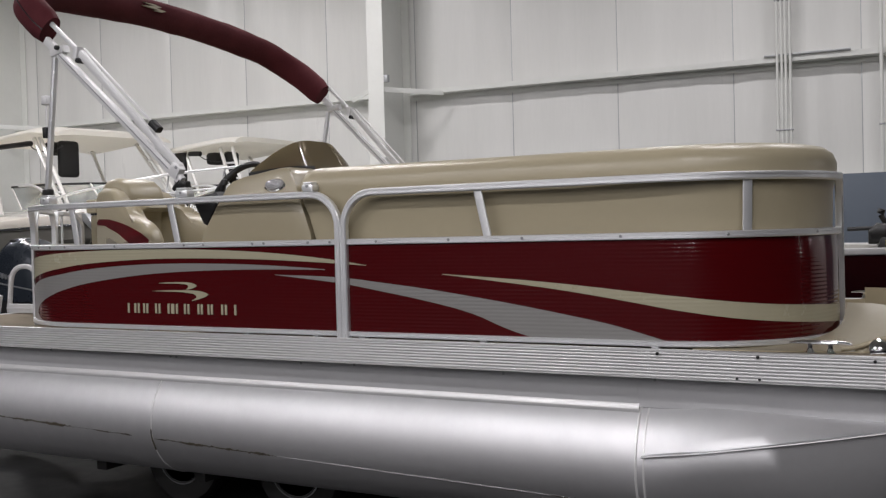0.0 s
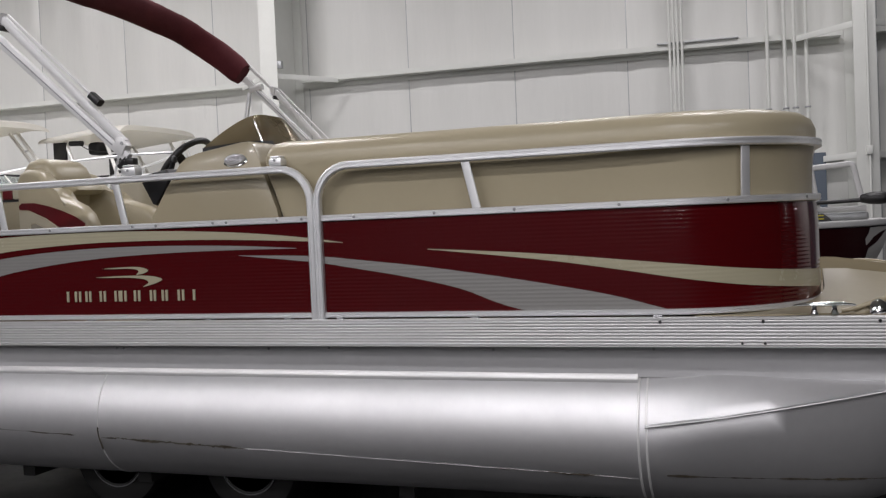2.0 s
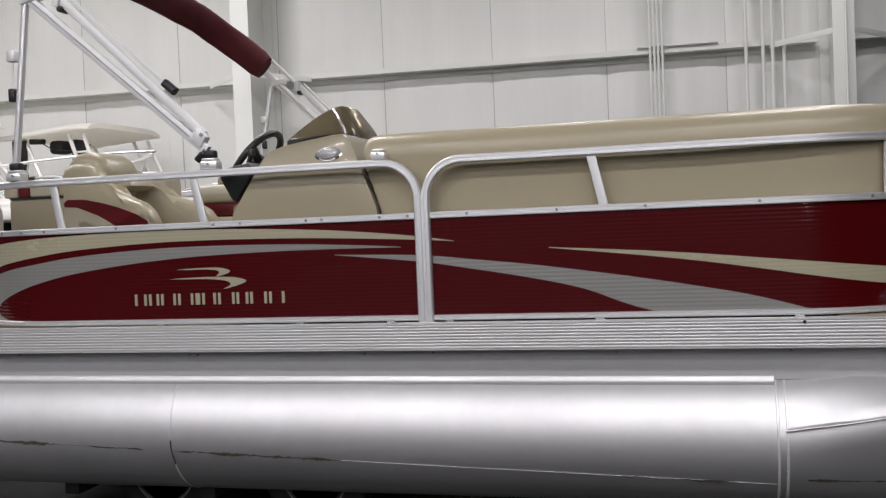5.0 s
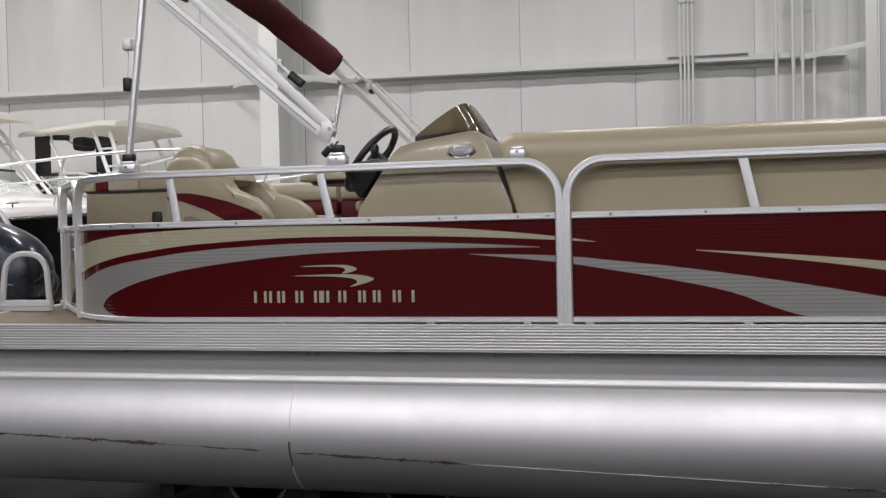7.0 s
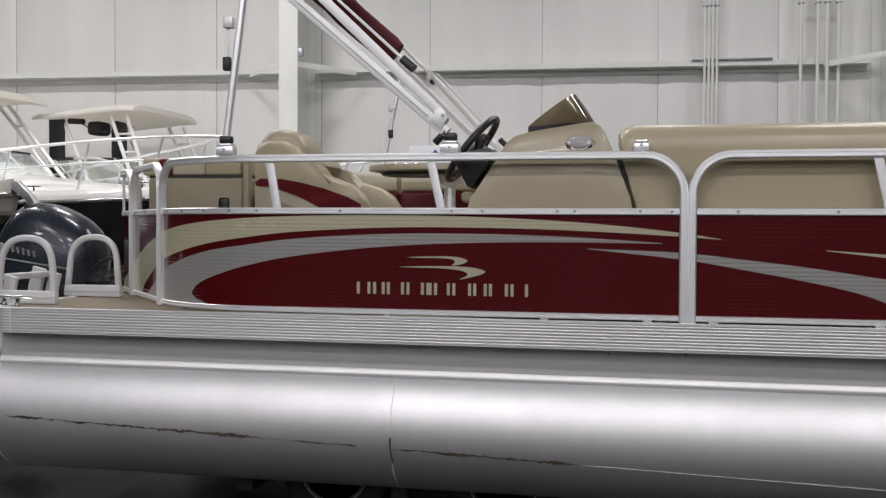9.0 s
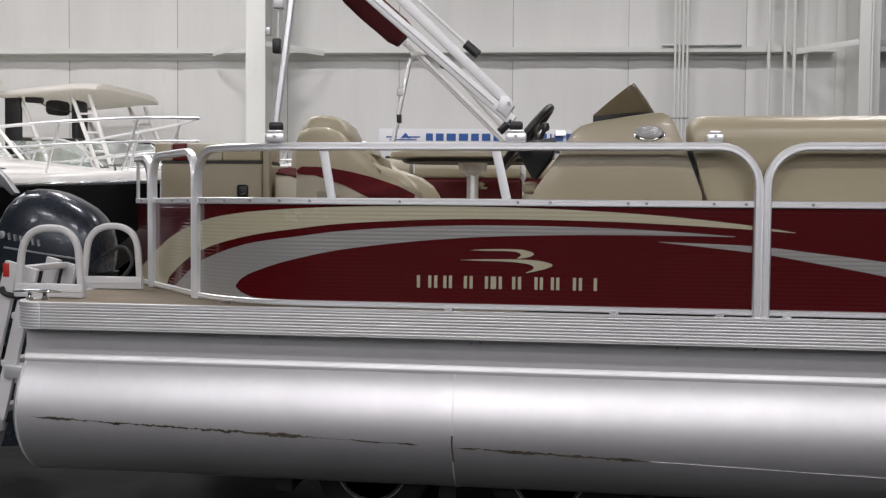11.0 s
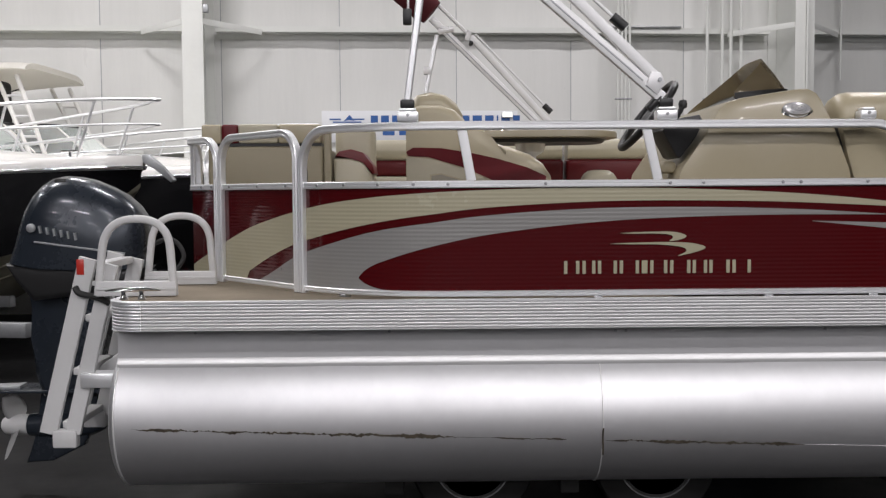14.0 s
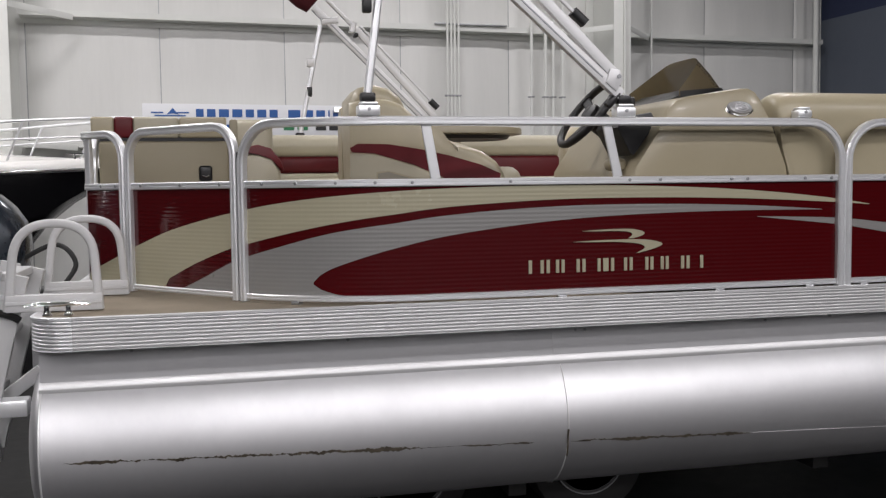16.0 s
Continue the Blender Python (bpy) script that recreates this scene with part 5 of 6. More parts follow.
    for x in (-0.943, -1.92):
        part("pivot", box((x - 0.028, y - 0.02, Z_TOP + 0.066), (x + 0.026, y + 0.02, Z_TOP + 0.10), 0.008), BLACK, top, "black swivel foot")
    part("slide_knob", disc((-0.985, y, 1.855), (0.5, 0, 0.5), 0.016, 0.07, 12, 0.004), BLACK, top, "black release knob")
# the boot: a long padded bag following the bows over the boat
path = [(-1.875, 0.03, 2.73), (-1.965, 0.03, 2.81), (-2.08, 0.06, 2.91), (-2.165, 0.16, 2.975), (-2.205, 0.34, 3.025), (-2.225, 0.75, 3.06), (-2.225, BEAM / 2, 3.07)]
path += [(-2.21, 1.82, 3.04), (-2.17, 2.22, 2.985), (-2.12, 2.39, 2.92), (-2.03, 2.49, 2.835), (-1.91, 2.52, 2.735), (-1.815, 2.52, 2.655)]
path = smooth_line(path, 7)
rows = []
lean = Vector((-0.755, 0, 0.655))
for i, p in enumerate(path):
    t = (path[min(i + 1, len(path) - 1)] - path[max(i - 1, 0)]).normalized()
    u = Vector((0.655, 0, 0.755))
    u = (u - t * u.dot(t)).normalized()
    v = t.cross(u)
    e = min(i, len(path) - 1 - i)
    g = 1.0 if e > 3 else 0.84 + 0.04 * e
    row = []
    for a in np.linspace(0, 2 * math.pi, 25)[:-1]:
        wr = 1 + 0.06 * noise.noise((p.x * 5 + math.cos(a), p.y * 6, math.sin(a) * 1.5)) + 0.025 * noise.noise((p.y * 25, a * 2, 4))
        ca, sa = math.cos(a), math.sin(a)
        row.append(p + u * (0.098 * g * wr * math.copysign(abs(ca) ** 0.85, ca)) + v * (0.062 * g * wr * sa))
    rows.append(row)
boot = part("boot", quads(bmesh.new(), rows, closed=True, caps=True), CANVAS, top, "burgundy canvas storage boot", 60)
zip_line = [r[18] for r in rows]
part("zip", sweep([p + Vector((0, 0, -0.001)) for p in zip_line], ring(0.004, 6)), BLACK, boot, "dark zip under the boot")
c = rows[len(rows) // 2 - 8]
part("emblem", extrude([(1.00, 3.111), (1.10, 3.113), (1.16, 3.102), (1.11, 3.092), (1.20, 3.085), (1.17, 3.074), (1.09, 3.072), (1.14, 3.082), (0.99, 3.088), (1.10, 3.102)], "x", -2.150, -2.135), CREAM, boot, "small pale emblem")

# ---- stern: outboard motor and boarding ladder ----
MY = 1.28
motor = thing("outboard_motor", (-3.6, MY, 0.15), "blue-grey outboard motor with a pale propeller on the transom", "outboard motor")
ring_pts = [(-3.985, 1.188), (-3.968, 1.23), (-3.945, 1.288), (-3.92, 1.365), (-3.889, 1.442), (-3.845, 1.51), (-3.789, 1.562), (-3.735, 1.59), (-3.673, 1.602), (-3.605, 1.598), (-3.536, 1.583), (-3.455, 1.55), (-3.376, 1.508), (-3.32, 1.458), (-3.28, 1.40), (-3.262, 1.335), (-3.26, 1.27), (-3.268, 1.21), (-3.28, 1.155)]
ring_pts = ring_pts + [(-3.40, 1.155), (-3.60, 1.165), (-3.85, 1.180)]
ring_pts = [(x if x > -3.62 else -3.62 + (x + 3.62) * 0.90, z + 0.014 * max(0.0, (z - 1.15) / 0.45)) for x, z in ring_pts]
rows = []
for v in np.linspace(-1, 1, 21):
    k = max(0.0, 1 - abs(v) ** 3.0) ** (1 / 2.4)
    rows.append([(-3.62 + (x + 3.62) * (0.42 + 0.58 * k), MY + 0.205 * v, 1.15 + (z - 1.15) * (0.30 + 0.70 * k)) for x, z in ring_pts])
cowl = part("cowling", quads(bmesh.new(), rows, closed=True, caps=True), COWL, motor, "glossy blue-grey cowling", 50)
part("vent", box((-3.70, MY - 0.12, 1.566), (-3.64, MY - 0.03, 1.606), 0.012, 2), BLACK, cowl)
part("stripe", bar((-3.77, MY - 0.206, 1.294), (-3.33, MY - 0.206, 1.234), 0.008, 0.010, up=(0, 1, 0)), GALV, cowl, "pale stripe along the cowling")
part("emblem", disc((-3.785, MY - 0.203, 1.362), (0, -1, 0), 0.022, 0.012, 16, 0.002), GALV, cowl, "pale round emblem")
for k in range(6):
    x = -3.742 + k * 0.034
    part("name_bar", bar((x, MY - 0.206, 1.372 - 0.2 * (x + 3.742)), (x + 0.006, MY - 0.206, 1.336 - 0.2 * (x + 3.742)), 0.020, 0.010, up=(0, 1, 0)), GALV, cowl, "pale bar of the maker's name")
part("skirt", extrude([(-3.935, 1.185), (-3.28, 1.152), (-3.33, 1.09), (-3.45, 1.04), (-3.80, 1.00), (-3.88, 1.09)], "y", MY - 0.18, MY + 0.18, 0.03, 3), BLACK, motor, "black lower cowl", 50)
part("midsection", extrude([(-3.87, 1.06), (-3.48, 1.06), (-3.50, 0.90), (-3.53, 0.62), (-3.54, 0.50), (-3.80, 0.50), (-3.84, 0.62), (-3.82, 0.80), (-3.84, 0.95)], "y", MY - 0.085, MY + 0.085, 0.03, 3), COWL, motor, "blue-grey leg", 50)
part("cavitation_plate", extrude([(-4.02, 0.528), (-4.0, 0.54), (-3.50, 0.545), (-3.50, 0.525)], "y", MY - 0.11, MY + 0.11, 0.006), COWL, motor)
part("trim_tab", extrude([(-4.08, 0.55), (-3.93, 0.555), (-3.93, 0.535), (-4.06, 0.53)], "y", MY - 0.05, MY + 0.05, 0.006), GALV, motor, "pale trim plate")
part("gearcase_leg", extrude([(-3.83, 0.53), (-3.54, 0.53), (-3.56, 0.36), (-3.62, 0.24), (-3.78, 0.16), (-3.92, 0.15), (-3.86, 0.27), (-3.86, 0.36)], "y", MY - 0.03, MY + 0.03, 0.012, 3), COWL, motor, "", 50)
rows = [[(x, MY + r * math.cos(a), 0.345 + r * math.sin(a)) for a in np.linspace(0, 2 * math.pi, 21)[:-1]] for x, r in ((-3.50, 0.004), (-3.52, 0.03), (-3.58, 0.058), (-3.68, 0.068), (-3.82, 0.066), (-3.90, 0.058))]
part("gearcase", quads(bmesh.new(), rows, closed=True, caps=True), COWL, motor, "blue-grey torpedo", 50)
prop = part("propeller", lathe([(0.052, 0.0), (0.055, 0.05), (0.045, 0.12), (0.03, 0.135), (0.0, 0.135)], (-3.905, MY, 0.345), (-1, 0, 0), 20), WHITE, motor, "pale painted propeller hub")
for k in range(3):
    a0 = radians(100 + 120 * k)
    rows = []
    for i in range(7):
        r = 0.045 + 0.14 * i / 6
        w = 0.052 * math.sin(math.pi * (0.22 + 0.70 * i / 6)) ** 0.7
        row = []
        for j in range(7):
            u = (j / 6 - 0.5) * 2
            aa = a0 + u * w / max(r, 0.07) * 0.95 + 0.25 * i / 6
            row.append((-3.965 - u * w * 0.75 - 0.02 * (i / 6) ** 2, MY + r * math.cos(aa), 0.345 + r * math.sin(aa)))
        rows.append(row)
    bm = quads(bmesh.new(), rows)
    bmesh.ops.solidify(bm, geom=bm.faces[:], thickness=0.006)
    part("blade", bm, WHITE, prop, "pale propeller blade", 60)
part("clamp_bracket", extrude([(-3.50, 1.08), (-3.20, 1.10), (-3.20, 0.74), (-3.34, 0.72), (-3.50, 0.86)], "y", MY - 0.13, MY + 0.13, 0.02), BLACK, motor, "black clamp bracket")
part("transom", box((-3.215, MY - 0.36, 0.70), (-3.06, MY + 0.36, 1.04), 0.012), RISER, hull, "aluminium motor mount")
part("cable", sweep(smooth_line([(-3.10, 1.05, 1.12), (-3.05, 1.10, 1.22), (-3.14, 1.16, 1.30), (-3.32, 1.2, 1.22)], 8), ring(0.011, 8)), RUBBER, motor, "black control cable")

ladder = thing("boarding_ladder", (-3.1, 0.45, DECK), "white folding boarding ladder hung over the stern with two grab hoops", "ladder")
for y, x0, x1 in ((0.20, -3.165, -2.862), (0.68, -3.108, -2.811)):
    pts = rounded([(x0, y, DECK + 0.006), (x0 + 0.035, y, 1.425), (x1 - 0.02, y, 1.425), (x1, y, DECK + 0.006)], 0.137, 10)
    part("grab_hoop", sweep(pts, oblong(0.029, 0.031, 0.42, 4), up=(0, 1, 0)), WHITE, ladder, "white powder-coated hoop", 50)
    part("foot_plate", box((x0 - 0.005, y - 0.016, DECK + 0.003), (x1 + 0.012, y + 0.016, DECK + 0.062), 0.004), WHITE, ladder)
    part("foot_plate", box((x0 - 0.005, y - 0.021, DECK + 0.028), (x1 + 0.012, y - 0.017, DECK + 0.04), 0.001, 1), WHITE, ladder)
for y in (0.27, 0.62):
    part("stile", bar((-3.225, y, 1.265), (-3.405, y, 0.55), 0.026, 0.070, up=(0, 1, 0), c=0.15), WHITE, ladder, "white ladder stile")
    part("stile", bar((-3.135, y, 1.24), (-3.305, y, 0.55), 0.026, 0.062, up=(0, 1, 0), c=0.15), WHITE, ladder, "white ladder stile")
    if y < 0.5:
        part("reflector", box((-3.268, y - 0.0165, 1.20), (-3.238, y - 0.0135, 1.262), 0.002), ORANGE, ladder, "red reflector")
    part("foot", box((-3.385, y - 0.025, 0.49), (-3.285, y + 0.025, 0.565), 0.01), WHITE, ladder)
for z, d in ((1.235, 0.0), (1.02, -0.045), (0.80, -0.10), (0.58, -0.15)):
    part("step", box((-3.205 + d, 0.283, z - 0.015), (-3.145 + d, 0.607, z + 0.015), 0.006), WHITE, ladder, "white ladder step")
part("hinge_arm", bar((-3.20, 0.255, 1.165), (-3.02, 0.235, 1.165), 0.03, 0.02, up=(0, 1, 0)), WHITE, ladder)
part("hinge_arm", bar((-3.33, 0.44, 0.70), (-3.10, 0.44, 0.87), 0.03, 0.05, up=(0, 1, 0)), WHITE, ladder, "white lower strut")
part("strap", sweep(smooth_line([(-3.275, 0.252, 1.150), (-3.255, 0.245, 1.125), (-3.20, 0.244, 1.112), (-3.16, 0.246, 1.098), (-3.135, 0.25, 1.082)], 6), ring(0.013, 8)), RUBBER, ladder, "black rubber strap")
part("bracket", box((-3.26, 0.235, 0.74), (-3.12, 0.32, 0.80), 0.006), RAIL, ladder)

# ---- the pontoon boat's trailer, mostly in the dark ----
trailer = thing("boat_trailer", (-0.4, BEAM / 2, 0), "dark low tandem trailer carrying the pontoon boat", "trailer")
for y in (TY + 0.12, BEAM - TY - 0.12):
    part("bunk", box((-2.9, y - 0.05, 0.312), (1.3, y + 0.05, 0.372), 0.008), RUBBER, trailer, "black carpeted bunk")
for x in (-2.0, -1.25, 0.2, 1.6):
    part("crossbeam", box((x - 0.04, 0.40, 0.235), (x + 0.04, BEAM - 0.40, 0.313), 0.006), RUBBER, trailer)
for y in (0.95, BEAM - 0.95):
    part("frame_rail", box((-2.7, y - 0.04, 0.155), (2.9, y + 0.04, 0.236), 0.006), RUBBER, trailer)
for y, sgn in ((0.78, 1), (BEAM - 0.78, -1)):
    for x in (-1.652, -0.81):
        tyre = part("wheel", lathe([(0.175, -0.085), (0.24, -0.095), (0.275, -0.085), (0.288, -0.05), (0.288, 0.05), (0.275, 0.085), (0.24, 0.095), (0.175, 0.085)], (x, y, 0.289), (0, -sgn, 0), 36), RUBBER, trailer, "black trailer tyre")
        part("rim", lathe([(0.176, 0.088), (0.17, 0.097), (0.158, 0.096), (0.15, 0.07), (0.12, 0.055), (0.06, 0.06), (0.05, 0.09), (0.0, 0.092)], (x, y, 0.289), (0, -sgn, 0), 36), DARKSTEEL, tyre, "dark steel rim")
        part("trim_ring", lathe([(0.176, 0.094), (0.175, 0.099), (0.170, 0.099), (0.169, 0.094)], (x, y, 0.289), (0, -sgn, 0), 36), GALV, tyre, "thin grey trim ring")
for x in (-1.652, -0.81):
    part("axle", rod((x, 0.8, 0.289), (x, BEAM - 0.8, 0.289), 0.03), RUBBER, trailer)


# ---- cabin boats stored behind ----
def storage_trailer(parent_name, bow_x, bow_y, rz, label):
    """A galvanised trailer with winch post and jack, its tongue towards the bow."""
    ob = thing(parent_name, (bow_x, bow_y, 0), label, "trailer", "storage trailers", rz=rz, local=True)
    for y in (-0.62, 0.62):
        part("frame_rail", bar((-5.6, y, 0.57), (-1.2, y, 0.57), 0.07, 0.11, up=(0, 1, 0), c=0.1), GALV, ob)
        part("frame_rail", bar((-1.22, y, 0.541), (-0.55, 0.06 * (1 if y > 0 else -1), 0.541), 0.07, 0.10, up=(0, 0, 1), c=0.1), GALV, ob)
        part("bunk", bar((-5.2, y * 0.9, 0.70), (-1.6, y * 0.9, 0.72), 0.05, 0.14, up=(0, 1, 0), c=0.1), RUBBER, ob)
        for x in (-4.6, -3.8):
            part("wheel", lathe([(0.18, -0.09), (0.29, -0.10), (0.33, -0.06), (0.33, 0.06), (0.29, 0.10), (0.18, 0.09)], (x, y * 1.55, 0.33), (0, 1, 0), 28), RUBBER, ob, "black trailer tyre")
        part("axle", rod((-4.2, y * 1.5, 0.33), (-4.2, -y * 1.5, 0.33), 0.03), GALV, ob)
    part("tongue", box((-1.2, -0.045, 0.488), (0.50, 0.045, 0.594), 0.006), GALV, ob, "galvanised tongue beam")
    part("tongue_sleeve", box((-0.40, -0.050, 0.484), (-0.28, 0.050, 0.600), 0.004), GALV, ob)
    for x, w in ((-0.90, 0.045), (-0.79, 0.022), (0.13, 0.045)):
        part("reflector", box((x - w, -0.052, 0.528), (x + w, -0.044, 0.556), 0.002), ORANGE, ob, "red reflector")
    part("winch_post", bar((-0.53, 0, 0.59), (0.045, 0, 1.245), 0.075, 0.09, up=(0, 1, 0), c=0.06), GALV, ob, "galvanised slanted winch post")
    part("winch_bracket", extrude([(-0.96, 1.0), (-0.10, 1.008), (-0.15, 0.965), (-0.37, 0.885), (-0.48, 0.89), (-0.74, 0.955), (-0.96, 0.96)], "y", -0.055, -0.040, 0.004), GALV, ob, "folded winch bracket")
    part("winch_arm", bar((-0.16, 0.01, 0.985), (-1.15, 0.01, 0.985), 0.08, 0.03, up=(0, 1, 0), c=0.06), GALV, ob)
    part("roller_bracket", extrude([(-0.95, 0.99), (-0.745, 0.99), (-0.745, 1.17), (-0.80, 1.19), (-0.90, 1.10)], "y", -0.05, 0.05, 0.006), GALV, ob, "grey roller bracket")
    part("bow_roller", lathe([(0.0, -0.125), (0.028, -0.125), (0.066, -0.105), (0.070, -0.065), (0.034, -0.02), (0.034, 0.03), (0.056, 0.055), (0.058, 0.09), (0.03, 0.11), (0.0, 0.11)], (-0.80, -0.02, 1.222), (0.80, 0.60, 0), 24), YELLOW, ob, "yellow rubber spool roller")
    winch = part("winch", disc((-0.365, -0.03, 1.112), (0, 1, 0), 0.10, 0.05, 28, 0.012), GALV, ob, "winch drum")
    part("hub", disc((-0.365, -0.065, 1.112), (0, 1, 0), 0.035, 0.03, 16, 0.006), CHROME, winch)
    part("gear", disc((-0.27, -0.03, 1.085), (0, 1, 0), 0.045, 0.09, 16, 0.006), CHROME, winch)
    part("handle", bar((-0.31, -0.09, 1.10), (-0.18, -0.10, 1.10), 0.02, 0.03), CHROME, winch)
    part("post_cap", bar((0.02, 0, 1.232), (0.078, 0, 1.258), 0.10, 0.10, up=(0, 1, 0), c=0.3), RUBBER, ob, "black rubber bow stop")
    jack = part("jack", rod((-0.22, -0.07, 0.16), (-0.22, -0.07, 0.76), 0.024, 12), GALV, ob, "galvanised tongue jack")
    part("jack_sleeve", box((-0.335, -0.085, 0.59), (-0.20, -0.045, 0.735), 0.012), GALV, jack)
    part("jack_cap", disc((-0.225, -0.07, 0.765), (0, 0, 1), 0.04, 0.03, 16, 0.01), GALV, jack)
    part("jack_wheel", lathe([(0.03, -0.03), (0.085, -0.035), (0.095, -0.02), (0.095, 0.02), (0.085, 0.035), (0.03, 0.03)], (-0.145, -0.09, 0.096), (0, 1, 0), 20), RUBBER, jack, "small black jack wheel")
    part("jack_fork", bar((-0.22, -0.07, 0.20), (-0.145, -0.13, 0.10), 0.02, 0.06, up=(0, 1, 0)), GALV, jack)
    for k in range(5):
        a = 1.3 * k
        at = Vector((-0.155 + 0.022 * math.sin(2.1 * k), -0.066, 0.585 - 0.026 * k))
        loop = [at + Vector((0.016 * math.cos(u) * math.cos(a), 0.010 * math.cos(u) * math.sin(a), 0.024 * math.sin(u))) for u in np.linspace(0, 2 * math.pi, 11)[:-1]]
        part("chain_link", sweep(loop, ring(0.0045, 6), closed=True), CHROME, ob)
    return ob


def cabin_boat(at, rz, length, beam, sheer, keel, top_mat, label, roof=None, drop=0.02, spoon=0.0, rails=True, bottom_mat=HULLGREY, deck_mat=HULLWHITE, rise=0.30, flare=0.55, deck_h=0.20, rail_h=0.60, chine_low=0.34, strakes=False, posts=((0.35, -0.50), (0.20, -0.65)), curtain=0.28):
    """A trailered cabin boat: hull sides, bottom, deck with a raised foredeck, windscreen, hard top on a tube frame and a bow rail."""
    ob = thing("cabin_boat", (at[0], at[1], keel), label, "boat", "stored cabin boats", rz=rz, local=True)
    n = 26

    def half(t):
        return beam / 2 * (1 - (1 - min(1, t / 0.55)) ** 2.0) ** 0.62 if t > 0 else 0.0

    def sheer_z(t):
        return sheer + 0.12 * (1 - t) ** 3 - keel

    def keel_z(t):
        if spoon:
            return (sheer - keel) * 0.96 * max(0.0, 1 - (t / rise) ** spoon)
        return (sheer - keel) * 0.96 * max(0.0, 1 - t / rise) ** 1.9

    def chine(t):
        z = chine_low * (sheer - keel) + (sheer - keel) * 0.52 * max(0.0, 1 - t / 0.42) ** 1.7
        return max(min(z, 0.93 * (sheer - keel)), keel_z(t) + 0.01), half(t) * (0.90 - 0.25 * max(0.0, 1 - t / 0.3))

    side, bottom = [], []
    for k in range(n + 1):
        t = (k / n) ** 1.35
        x = -length * t
        hb, sz = half(t), sheer_z(t)
        cz, cw = chine(t)
        kz = min(keel_z(t), cz - 0.005)
        lx = flare * max(0.0, 1 - t / 0.3) ** 1.5
        rake = lambda z: -lx * (1 - z / max(sz, 0.01)) * 1.4
        ptsr = [(x + rake(sz), hb, sz), (x + rake((sz + cz) / 2), hb * 0.97 + cw * 0.0, (sz + cz) / 2 + 0.05), (x + rake(cz), cw, cz)]
        side.append([(px, -py, pz) for px, py, pz in ptsr] + [])
        bottom.append([(x + rake(cz), -cw, cz), (x + rake((cz + kz) / 2), -cw * 0.52, (cz + kz) / 2 - 0.03), (x + rake(kz), 0, kz), (x + rake((cz + kz) / 2), cw * 0.52, (cz + kz) / 2 - 0.03), (x + rake(cz), cw, cz)])
    bm = quads(bmesh.new(), side)
    quads(bm, [[(x, -y, z) for x, y, z in r] for r in side])
    part("hull_side", bm, top_mat, ob, "glossy hull sides", 50)
    part("bottom", quads(bmesh.new(), bottom), bottom_mat, ob, "pale hull bottom", 50)
    if strakes:
        for f in (0.40, 0.85):
            line = [Vector(r[0]).lerp(Vector(r[1]), f) - Vector((0, 0.004, 0.004)) for r in bottom[4:]]
            part("strake", sweep(line, oblong(0.018, 0.03, 0.3)), bottom_mat, ob, "moulded hull strake")
    tr = [side[-1][0], side[-1][1], side[-1][2], bottom[-1][2], (side[-1][2][0], -side[-1][2][1], side[-1][2][2]), (side[-1][1][0], -side[-1][1][1], side[-1][1][2]), (side[-1][0][0], -side[-1][0][1], side[-1][0][2])]
    bm = bmesh.new()
    bm.faces.new([bm.verts.new(p) for p in tr])
    part("transom", bm, top_mat, ob)
    # deck: rolled edge, flat side deck, raised trunk
    rows = []
    for k in range(n + 1):
        t = (k / n) ** 1.35
        x = -length * t
        hb, sz = half(t) + 0.02, sheer_z(t)
        trunk = deck_h * min(1.0, max(0.0, (t - 0.08) / 0.26)) ** 1.1
        inner = max(0.0, hb - 0.28)
        row = []
        for y, z in ((-hb, sz - 0.03), (-hb - 0.012, sz + 0.02), (-hb * 0.985, sz + 0.075), (-hb * 0.94, sz + 0.095), (-inner * 0.98, sz + 0.10 + trunk * 0.15), (-inner * 0.86, sz + 0.10 + trunk * 0.8), (-inner * 0.5, sz + 0.11 + trunk), (0.0, sz + 0.12 + trunk * 1.1)):
            row.append((x, y, z))
        rows.append(row + [(a, -b, c) for a, b, c in row[-2::-1]])
    part("deck", quads(bmesh.new(), rows), deck_mat, ob, "white gelcoat deck" if deck_mat is HULLWHITE else "cream gelcoat deck", 40)
    rub = [(-length * (k / n) ** 1.35, -half((k / n) ** 1.35) - 0.028, sheer_z((k / n) ** 1.35) - 0.012) for k in range(n + 1)]
    part("rub_rail", sweep(rub, oblong(0.03, 0.02, 0.4)), CHROME, ob, "bright rub rail")
    part("rub_rail", sweep([(x, -y, z) for x, y, z in rub], oblong(0.03, 0.02, 0.4)), CHROME, ob)
    # anchor roller and hardware
    z0 = sheer_z(0)
    part("anchor_roller", extrude([(-0.35, z0 + 0.11), (0.06, z0 + 0.10), (0.20, z0 - 0.02), (0.30, z0 - 0.13), (0.26, z0 - 0.15), (0.12, z0 - 0.03), (-0.02, z0 + 0.05), (-0.35, z0 + 0.07)], "y", -0.028, 0.028, 0.006), GALV, ob, "bright bow roller with anchor")
    for t in (0.07, 0.22):
        part("cleat", bar((-length * t - 0.08, -half(t) * 0.8, sheer_z(t) + 0.15), (-length * t + 0.08, -half(t) * 0.8, sheer_z(t) + 0.15), 0.02, 0.02), CHROME, ob)
        part("cleat_foot", rod((-length * t, -half(t) * 0.8, sheer_z(t) + 0.08), (-length * t, -half(t) * 0.8, sheer_z(t) + 0.15), 0.012), CHROME, ob)
